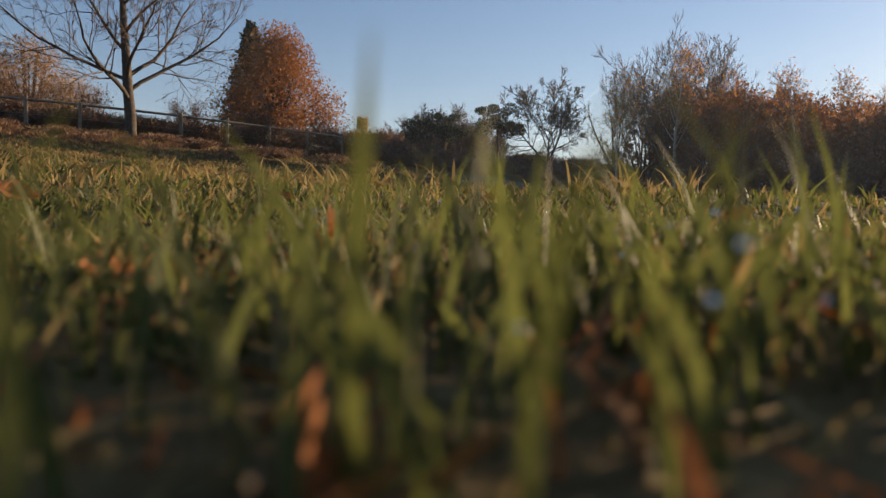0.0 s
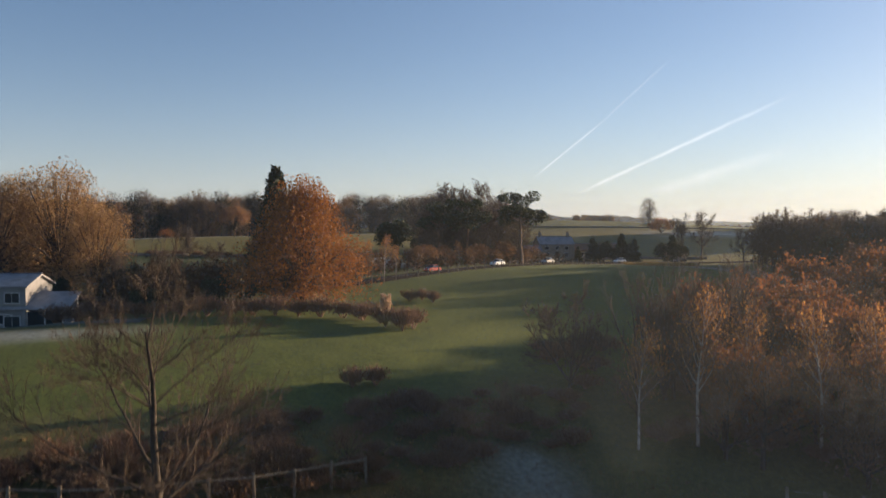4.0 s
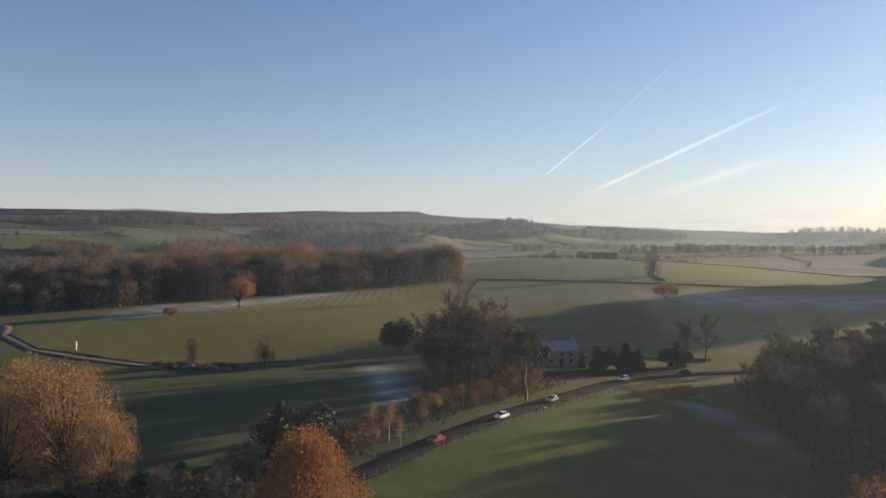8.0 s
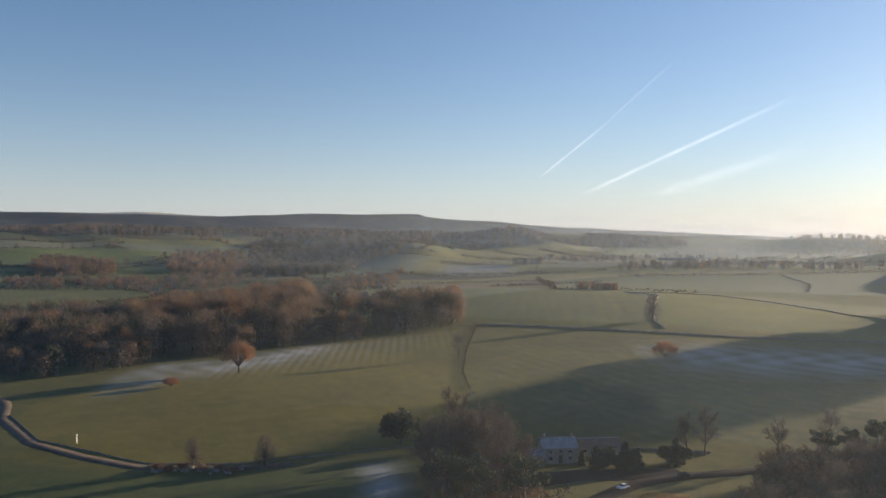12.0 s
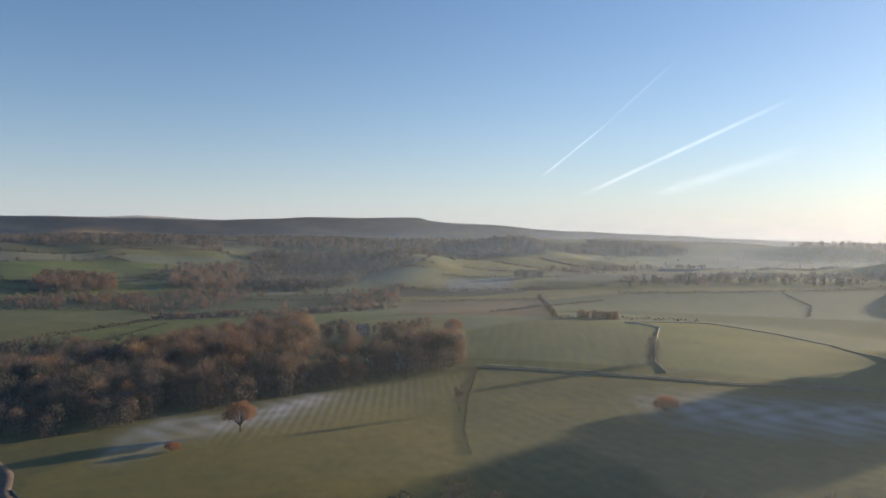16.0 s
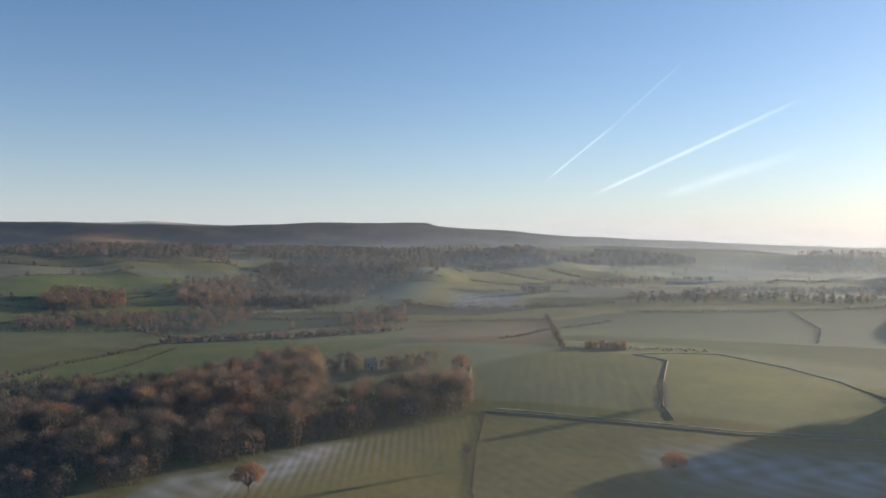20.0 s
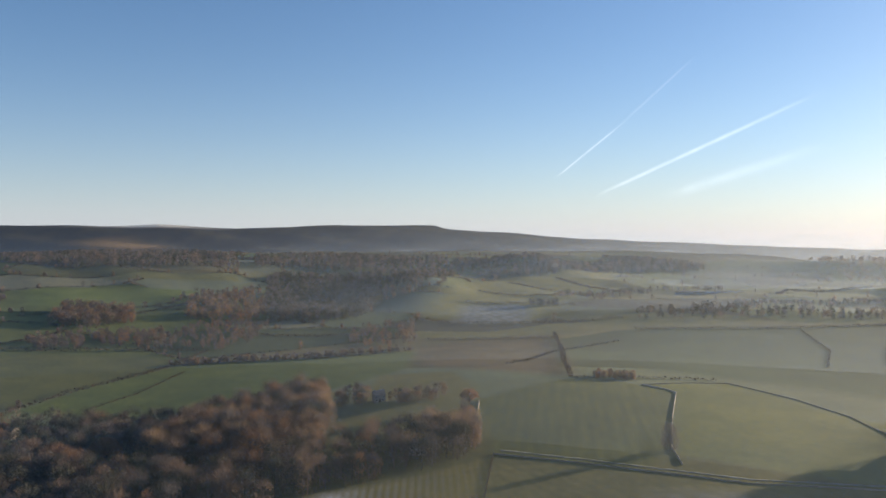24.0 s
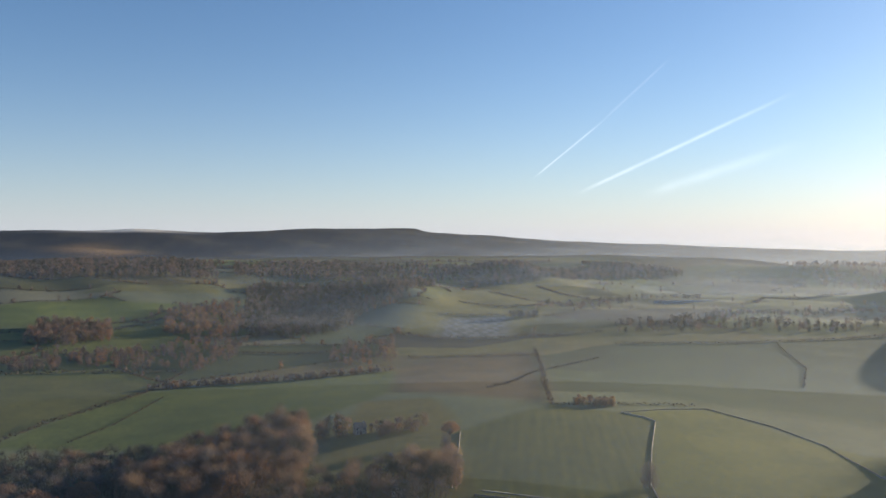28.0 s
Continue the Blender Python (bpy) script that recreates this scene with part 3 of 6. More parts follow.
def conifer(name, label, seed, height, width, mat="evergreen", group=""):
    """A straight stem with drooping tiers of needled boughs."""
    rng = np.random.default_rng(seed)
    ob = thing(name, label, "tree", group)
    part("trunk", mesh_of("trunk", *tubes([(0, 0, 0, 0, 0, height * 0.97, height * 0.016, 0.02)], 7), M["bark"], True), None, ob)
    pts, segs = [], []
    n = int(height * 14)
    for i in range(n):
        f = 0.06 + 0.93 * (i / n) ** 0.9
        L = width * 0.5 * (1 - f) ** 0.8 * rng.uniform(0.7, 1.15) + 0.15
        a = i * 2.4 + rng.normal(0, 0.3)
        z = f * height
        end = np.array([math.cos(a) * L, math.sin(a) * L, z - L * 0.22])
        segs.append((0, 0, z, *end, 0.03, 0.01))
        k = int(16 * L / 1.5) + 7
        t = rng.uniform(0.2, 1, (k, 1))
        pts.append(np.array([0, 0, z]) * (1 - t) + end * t + rng.normal(0, 0.16, (k, 3)))
    part("branchwork", mesh_of("branchwork", *tubes(segs, 3), M["bark"]), None, ob)
    part("crown", mesh_of("crown", *leaves(rng, np.concatenate(pts), 0.55, 0.8, 1.3), M[mat]), None, ob)
    return ob


def clump_points(rng, centre, radii, n, shell=0.55):
    d = rng.normal(size=(n, 3))
    d /= np.linalg.norm(d, axis=1)[:, None]
    r = rng.uniform(shell ** 3, 1, (n, 1)) ** (1 / 3)
    return np.asarray(centre) + d * r * np.asarray(radii)


def pine(name, label, seed, height, width, group=""):
    """A tall bare stem, crooked limbs and flat-topped pads of needles."""
    rng = np.random.default_rng(seed)
    ob = thing(name, label, "tree", group)
    p = np.zeros(3)
    segs = []
    for i in range(6):
        q = p + np.array([rng.normal(0, 0.02) * height, rng.normal(0, 0.02) * height, height * 0.14])
        segs.append((*p, *q, height * 0.024 * (1 - i * 0.1), height * 0.024 * (1 - (i + 1) * 0.1)))
        p = q
    part("trunk", mesh_of("trunk", *tubes(segs, 8), M["pine_bark"], True), None, ob)
    limbs, pts = [], []
    for i in range(20):
        a = i * 2.4 + rng.normal(0, 0.3)
        z0 = height * rng.uniform(0.5, 0.8)
        L = width * 0.5 * rng.uniform(0.35, 1.0)
        s = np.array([p[0] * z0 / height, p[1] * z0 / height, z0])
        mid = s + np.array([math.cos(a) * L * 0.6, math.sin(a) * L * 0.6, height * 0.06])
        e = s + np.array([math.cos(a) * L, math.sin(a) * L, height * rng.uniform(0.02, 0.2)])
        e[2] = min(e[2], height * 0.96)
        limbs += [(*s, *mid, 0.11, 0.07), (*mid, *e, 0.07, 0.03)]
        rad = width * rng.uniform(0.12, 0.19)
        pts.append(clump_points(rng, e, (rad, rad, rad * 0.7), 230, 0.3))
    pts.append(clump_points(rng, (p[0], p[1], height * 0.9), (width * 0.26, width * 0.26, height * 0.085), 420, 0.3))
    part("branchwork", mesh_of("branchwork", *tubes(limbs, 5), M["pine_bark"], True), None, ob)
    part("crown", mesh_of("crown", *leaves(rng, np.concatenate(pts), 0.42, 0.6, 1.2), M["pine_needle"]), None, ob)
    return ob


def bush(name, label, seed, w, h, mat, n=900, size=0.22, group="", twig="red_twig", category="bush", lobes=7, twigs=60):
    """A shrub of several uneven lobes on thin stems."""
    rng = np.random.default_rng(seed)
    ob = thing(name, label, category, group)
    segs, pts = [], []
    for i in range(lobes):
        a = rng.uniform(0, 6.28)
        rr = w * 0.5 * rng.uniform(0.1, 0.62)
        c = np.array([math.cos(a) * rr, math.sin(a) * rr, h * rng.uniform(0.35, 0.68)])
        pts.append(clump_points(rng, c, (w * 0.23, w * 0.23, h * rng.uniform(0.2, 0.34)), n // lobes, 0.35))
        segs.append((0.1 * c[0], 0.1 * c[1], 0, *c, 0.05, 0.02))
    for i in range(twigs):
        a = rng.uniform(0, 6.28)
        rr = w * 0.5 * rng.uniform(0.2, 0.95)
        s = np.array([math.cos(a) * rr * 0.5, math.sin(a) * rr * 0.5, h * 0.3])
        e = np.array([math.cos(a) * rr, math.sin(a) * rr, h * rng.uniform(0.7, 1.12) * (1 - 0.3 * (rr / (0.5 * w)) ** 2)])
        segs.append((*s, *e, 0.02, 0.008))
    pts = np.concatenate(pts)
    pts[:, 2] = np.maximum(pts[:, 2], 0.03)
    part("branchwork", mesh_of("branchwork", *tubes(segs, 3), M[twig]), None, ob)
    part("crown", mesh_of("crown", *leaves(rng, pts, size), M[mat]), None, ob)
    return ob


def round_tree(name, label, seed, w, h, leaf, n, size, stem=0.12, lobes=34, twig="red_twig", group="", category="tree", twigs=260, cone=0.0):
    """A broad dome (cone: broadest near the ground) of many lobes of leaves on forking limbs."""
    rng = np.random.default_rng(seed)
    ob = thing(name, label, category, group)
    fork = np.array([rng.normal(0, 0.1), rng.normal(0, 0.1), h * (stem + 0.08)])
    part("trunk", mesh_of("trunk", *tubes([(0, 0, -0.2, *fork, h * 0.03, h * 0.022)], 8), M["bark"], True), None, ob)
    limbs, pts, tw = [], [], []
    for i in range(lobes):
        f = (i + 0.5) / lobes
        up = 1 - 1.25 * f
        a = i * 2.4 + rng.normal(0, 0.3)
        rr = math.sqrt(max(1 - up * up, 0.02)) * rng.uniform(0.62, 0.85)
        mid = h * (0.5 + stem * 0.5)
        c = np.array([math.cos(a) * rr * w * 0.5, math.sin(a) * rr * w * 0.5, mid + up * (h - mid) * rng.uniform(0.68, 0.84)])
        if cone:
            g = 0.07 + 0.86 * (1 - f)
            rr = min((1 - g) / 0.7, 1.0) ** cone * (0.78 + 0.22 * min(g / 0.25, 1)) * rng.uniform(0.3, 0.86)
            c = np.array([math.cos(a) * rr * w * 0.5, math.sin(a) * rr * w * 0.5, h * g])
        half = (fork + c) * 0.5 + np.array([0, 0, 0.05 * h])
        limbs += [(*fork, *half, h * 0.013, h * 0.008), (*half, *c, h * 0.008, h * 0.003)]
        rad = w * rng.uniform(0.13, 0.19)
        p = clump_points(rng, c, (rad, rad, rad * 0.85), n // lobes, 0.3)
        pts.append(p)
        for e in p[rng.integers(0, len(p), twigs // lobes)]:
            e = c + (e - c) * 1.15
            tw.append((*c, *e, 0.02, 0.006))
    pts = np.concatenate(pts)
    pts = pts[pts[:, 2] > 0.15]
    part("limbs", mesh_of("limbs", *tubes(limbs, 5), M["bark"], True), None, ob)
    part("branchwork", mesh_of("branchwork", *tubes(tw, 3), M[twig]), None, ob)
    part("crown", mesh_of("crown", *leaves(rng, pts, size), M[leaf]), None, ob)
    return ob


# ---- woods far off: one mass of many small trees ----
def wood_pieces(rng, n_trees, xs, ys, h_lo, h_hi, n_shard, size):
    """Arrays of crown shards and stems for rounded trees at the given places, and the tree of every face."""
    h = rng.uniform(h_lo, h_hi, n_trees)
    z = land(xs, ys)
    cw = h * rng.uniform(0.24, 0.38, n_trees)
    d = rng.normal(size=(n_trees, n_shard, 3))
    d /= np.linalg.norm(d, axis=2)[:, :, None]
    bumpy = 1 + 0.16 * np.sin(d[:, :, 0:1] * 5 + h[:, None, None]) * np.sin(d[:, :, 1:2] * 5 + 1) * np.sin(d[:, :, 2:3] * 4)
    r = rng.uniform(0.3, 1, (n_trees, n_shard, 1)) ** 0.35 * bumpy
    c = np.stack([xs, ys, z + h * 0.56], 1)[:, None, :] + d * r * np.stack([cw, cw, h * 0.42], 1)[:, None, :]
    low = n_shard // 5
    c[:, :low, 2] = z[:, None] + rng.uniform(0.02, 0.35, (n_trees, low)) * h[:, None]
    c = c.reshape(-1, 3)
    out = d.reshape(-1, 3) + rng.normal(0, 0.45, c.shape)
    u = np.cross(out, rng.normal(size=c.shape))
    u /= np.linalg.norm(u, axis=1)[:, None] + 1e-9
    v = np.cross(out, u)
    v /= np.linalg.norm(v, axis=1)[:, None] + 1e-9
    s = size * rng.uniform(0.5, 1.3, (len(c), 1))
    v1 = np.stack([c - u * s * 0.7, c + v * s * 0.34, c + u * s * 0.7, c - v * s * 0.34], 1).reshape(-1, 3)
    f1 = np.arange(len(v1)).reshape(-1, 4)
    # upright twig slivers round the top of each crown
    m = n_shard // 2
    d2 = rng.normal(size=(n_trees, m, 3))
    d2[:, :, 2] = np.abs(d2[:, :, 2]) + 0.3
    d2 /= np.linalg.norm(d2, axis=2)[:, :, None]
    rad = np.stack([cw, cw, h * 0.36], 1)[:, None, :]
    ctr = np.stack([xs, ys, z + h * 0.6], 1)[:, None, :]
    a = ctr + d2 * rad * 0.35
    b = ctr + d2 * rad * rng.uniform(0.85, 1.04, (n_trees, m, 1))
    w = np.cross(d2, rng.normal(size=d2.shape))
    w /= np.linalg.norm(w, axis=2)[:, :, None]
    w *= size * 0.09
    q = np.stack([a - w, a + w, b + w * 0.3, b - w * 0.3], 2).reshape(-1, 3)
    f2 = np.arange(len(q)).reshape(-1, 4)
    v3, f3 = tubes(np.stack([xs, ys, z - 0.3, xs, ys, z + h * 0.6, h * 0.016, h * 0.008], 1), 3)
    k = np.arange(n_trees)
    which = np.concatenate([np.repeat(k, n_shard), np.repeat(k, m), np.repeat(k, 3)])
    verts, faces = joined([(v1, f1), (q, f2), (v3, f3)])
    return verts, faces, which


def inside(px, py, poly):
    px, py = np.asarray(px, float), np.asarray(py, float)
    hit = np.zeros(px.shape, bool)
    j = len(poly) - 1
    for i in range(len(poly)):
        (xi, yi), (xj, yj) = poly[i], poly[j]
        if yi != yj:
            hit ^= ((yi > py) != (yj > py)) & (px < (xj - xi) * (py - yi) / (yj - yi) + xi)
        j = i
    return hit


def scatter(rng, poly, n):
    p = np.asarray(poly, float)
    lo, hi = p.min(0), p.max(0)
    got = np.zeros((0, 2))
    while len(got) < n:
        q = rng.uniform(lo, hi, (n * 2, 2))
        got = np.concatenate([got, q[inside(q[:, 0], q[:, 1], poly)]])
    return got[:n, 0], got[:n, 1]


BARE = (("wood_mix", 0.42), ("wood_tan", 0.24), ("wood_grey", 0.2), ("wood_rust", 0.14))
# dark share: evergreens, and the belt's shaded front put into colour
MIXED = (("wood_mix", 0.28), ("wood_tan", 0.06), ("wood_grey", 0.2), ("wood_dark", 0.4), ("wood_rust", 0.06))
RUSSET = (("wood_mix", 0.42), ("wood_tan", 0.12), ("wood_grey", 0.24), ("wood_dark", 0.08), ("wood_rust", 0.14))
# dark share: evergreens, and shade below the village put into colour
SHADY = (("wood_mix", 0.26), ("wood_grey", 0.2), ("wood_dark", 0.5), ("wood_rust", 0.04))
# greyer, less orange mix, toned for distance
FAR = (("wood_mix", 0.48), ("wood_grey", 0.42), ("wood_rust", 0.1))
# hillside shade put into darker, greyer trees
DUSKY = (("wood_mix", 0.2), ("wood_grey", 0.38), ("wood_dark", 0.42))


def wood_mesh(name, rng, xs, ys, h_lo, h_hi, n_shard, size, kinds):
    """Every tree takes one kind's material."""
    v, f, which = wood_pieces(rng, len(xs), xs, ys, h_lo, h_hi, n_shard, size)
    me = mesh_of(name, v, f, M[kinds[0][0]])
    for kind, _ in kinds[1:]:
        me.materials.append(M[kind])
    share = np.cumsum([q for _, q in kinds])
    pick = np.minimum(np.searchsorted(share, rng.uniform(0, 1, len(xs))), len(kinds) - 1)
    me.polygons.foreach_set("material_index", pick[which].astype(np.int32))
    return me


def wood(name, label, seed, poly, n, h_lo, h_hi, n_shard, size, kinds=None):
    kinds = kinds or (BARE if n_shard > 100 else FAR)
    rng = np.random.default_rng(seed)
    kinds = ((kinds, 1.0),) if isinstance(kinds, str) else kinds
    xs, ys = scatter(rng, poly, n)
    return tagged(new(name, wood_mesh(name, rng, xs, ys, h_lo, h_hi, n_shard, size, kinds)), label, "woodland", "", "stuff")


def along(points, step):
    p = np.asarray(points, float)
    seg = np.hypot(*(np.diff(p, axis=0).T))
    t = np.concatenate([[0], np.cumsum(seg)])
    s = np.arange(0, t[-1], step)
    return np.stack([np.interp(s, t, p[:, 0]), np.interp(s, t, p[:, 1])], 1)


def hedge_row(name, label, seed, points, w, h, step, size, mat="hedge"):
    rng = np.random.default_rng(seed)
    p = along(points, step)
    per = 7
    q = np.repeat(p, per, 0) + rng.normal(0, w * 0.3, (len(p) * per, 2))
    hh = h * (0.75 + 0.5 * np.repeat(rng.uniform(0, 1, len(p)), per))
    z = land(q[:, 0], q[:, 1]) + rng.uniform(0.05, 1, len(q)) * hh
    v, f = leaves(rng, np.stack([q[:, 0], q[:, 1], z], 1), size, 0.2, 1.2)
    return tagged(new(name, mesh_of(name, v, f, M[mat])), label, "hedge", "", "stuff")


def stone_wall(name, label, seed, points, h=1.25, w=0.6, step=1.6, mat="stone"):
    """A drystone wall: battered sides, an uneven coping, following the ground."""
    rng = np.random.default_rng(seed)
    p = along(points, step)
    t = np.gradient(p, axis=0)
    t /= np.linalg.norm(t, axis=1)[:, None]
    nrm = np.stack([-t[:, 1], t[:, 0]], 1)
    z = land(p[:, 0], p[:, 1])
    n = len(p)
    hh = h * (1 + rng.normal(0, 0.07, n))
    ring = []
    for side, up in ((-0.5, -0.3), (-0.34, 1.0), (-0.22, 1.14), (0.22, 1.14), (0.34, 1.0), (0.5, -0.3)):
        o = w * side + rng.normal(0, 0.03, n)
        ring.append(np.column_stack([p + nrm * o[:, None], z + hh * up + (rng.normal(0, 0.06, n) if up > 0 else 0)]))
    v = np.stack(ring, 1).reshape(-1, 3)
    i = np.arange(n - 1)[:, None] * 6
    k = np.arange(5)[None]
    f = np.stack([i + k, i + k + 1, i + k + 7, i + k + 6], 2).reshape(-1, 4)
    return tagged(new(name, mesh_of(name, v, f, M[mat])), label, "wall", "field walls", "structure")


def strip(name, label, points, w, mat, lift=0.06, step=2.0, category="road", wob=0.0, seed=1):
    """A road or track laid on the ground, four ribbons across with a slight camber."""
    rng = np.random.default_rng(seed)
    p = along(points, step)
    for _ in range(3):
        p[1:-1] = (p[:-2] + 2 * p[1:-1] + p[2:]) / 4
    t = np.gradient(p, axis=0)
    t /= np.linalg.norm(t, axis=1)[:, None]
    nrm = np.stack([-t[:, 1], t[:, 0]], 1)
    cols = []
    for k, (s, up) in enumerate(((-0.5, -0.25), (-0.46, 0.0), (0, 0.06), (0.46, 0.0), (0.5, -0.25))):
        o = w * s + (rng.normal(0, wob, len(p)) if wob else 0)
        q = p + nrm * (o[:, None] if wob else o)
        cols.append(np.column_stack([q, land(q[:, 0], q[:, 1]) + lift + up]))
    v = np.stack(cols, 1).reshape(-1, 3)
    i = np.arange(len(p) - 1)[:, None] * 5
    k = np.arange(4)[None]
    f = np.stack([i + k, i + k + 1, i + k + 6, i + k + 5], 2).reshape(-1, 4)
    return tagged(new(name, mesh_of(name, v, f, M[mat], True)), label, category, "", "structure")


# ---- ground: one sheet, finer towards the middle of the view ----
LAWN = [(-75, 42), (-20, 38), (-5, 43), (7, 55), (18, 60), (30, 78), (46, 108), (47, 140), (38, 158), (24, 146), (-3, 112), (-14, 98), (-28, 64)]
DARK_FIELD = [(-110, 110), (-50, 100), (-14, 106), (-2, 125), (6, 145), (-6, 190), (-50, 181), (-75, 175), (-110, 185)]
SHEEP_FIELD = [(-132, 236), (-112, 198), (-73, 181), (-13, 196), (10, 204), (6, 288), (16, 402), (-25, 372), (-60, 350), (-108, 280)]
STRAW_FIELD = [(8, 204), (60, 196), (260, 215), (330, 330), (205, 356), (136, 360), (87, 377), (16, 402), (6, 288)]
HILL_WEST = [(16, 404), (87, 377), (112, 412), (150, 541), (131, 566), (81, 590), (9, 517)]
HILL_EAST = [(112, 400), (205, 358), (330, 372), (250, 500), (204, 593), (131, 566), (150, 541)]
LEFT_FIELD = [(-325, 540), (-200, 520), (-110, 570), (-62, 650), (-46, 700), (-53, 836), (-140, 796), (-224, 780), (-288, 752), (-318, 624)]
FARM_FIELD = [(-75, 470), (-30, 440), (8, 445), (9, 560), (-10, 640), (-70, 640)]
BROWN_FIELD = [(-46, 690), (20, 640), (84, 596), (115, 960), (-4, 930), (-42, 863)]
CLOVER_FIELD = [(-668, 1148), (-752, 1294), (-611, 1365), (-470, 1395), (-537, 1219)]
SHELF_FIELD = [(-690, 1441), (-673, 1557), (-476, 1590), (-442, 1513)]
MOOR_FIELD = [(-660, 2130), (-800, 2600), (-590, 2560), (-484, 2080)]
SLOPE_FIELD = [(-73, 1162), (18, 1628), (150, 1800), (423, 2060), (242, 1517), (91, 1072)]
# shade in this frosted hollow is put into its dark green
HOLLOW = [(-12, 1096), (5, 1300), (112, 1311), (92, 1080)]
# shade over these flats is put into a darker field colour
SHADE_FLATS = [(140, 670), (200, 610), (252, 600), (330, 557), (430, 560), (760, 900), (760, 1010), (371, 985), (225, 995)]
BROOK_FIELD = [(180, 1010), (360, 1000), (430, 1090), (300, 1160), (190, 1130)]
WEST_FIELD = [(-520, 600), (-330, 560), (-320, 624), (-292, 732), (-300, 800), (-480, 820)]
ROUGH_CORNER = [(38, 163), (45, 169), (53, 167), (53, 157), (44, 148), (40, 150)]
FROST_MEADOW = [(2, 36), (3, 41), (6, 41), (6.5, 36), (8, 31), (11.5, 27.3), (8, 24), (4, 21.5), (2, 22.5), (1, 28)]
FROST_WOOD = [(-112, 246), (-104, 262), (-95, 279), (-71, 300), (-50, 345), (-56, 356), (-80, 337), (-92, 312), (-116, 312), (-120, 284)]
FROST_EAST = [(88, 338), (115, 342), (150, 326), (230, 322), (300, 320), (300, 300), (160, 282), (118, 288), (90, 301)]
FROST_PATH = [(43, 151), (48, 146), (53, 132), (55, 114), (51, 108), (48, 120), (46, 136)]
FROST_LAWN = [(-60, 50), (-36, 53), (-22, 60), (-24, 63), (-40, 59), (-60, 57)]
FROST_YARD = [(-21, 183), (-12, 190), (-9, 172), (-5, 139), (-9, 136), (-16, 161)]


def soft_inside(x, y, poly, edge):
    """1 inside the polygon, easing off over edge metres."""
    acc = np.zeros(x.shape)
    offs = [(0, 0)] + [(math.cos(a) * edge * k, math.sin(a) * edge * k) for k in (0.5, 1) for a in np.arange(6) * 1.047]
    for dx, dy in offs:
        acc += inside(x + dx, y + dy, poly)
    return acc / len(offs)


rng = np.random.default_rng(5)
PLOTS = np.stack([rng.uniform(-1700, 1700, 210), rng.uniform(600, 3200, 210)], 1)


def plot_distance(x, y):
    """Distance to every field's middle, along bent field edges."""
    wx, wy = x + 25 * np.sin(y / 90), y + 18 * np.sin(x / 70)
    return np.abs(wx[:, None] - PLOTS[None, :, 0]) * 0.8 + np.abs(wy[:, None] - PLOTS[None, :, 1])


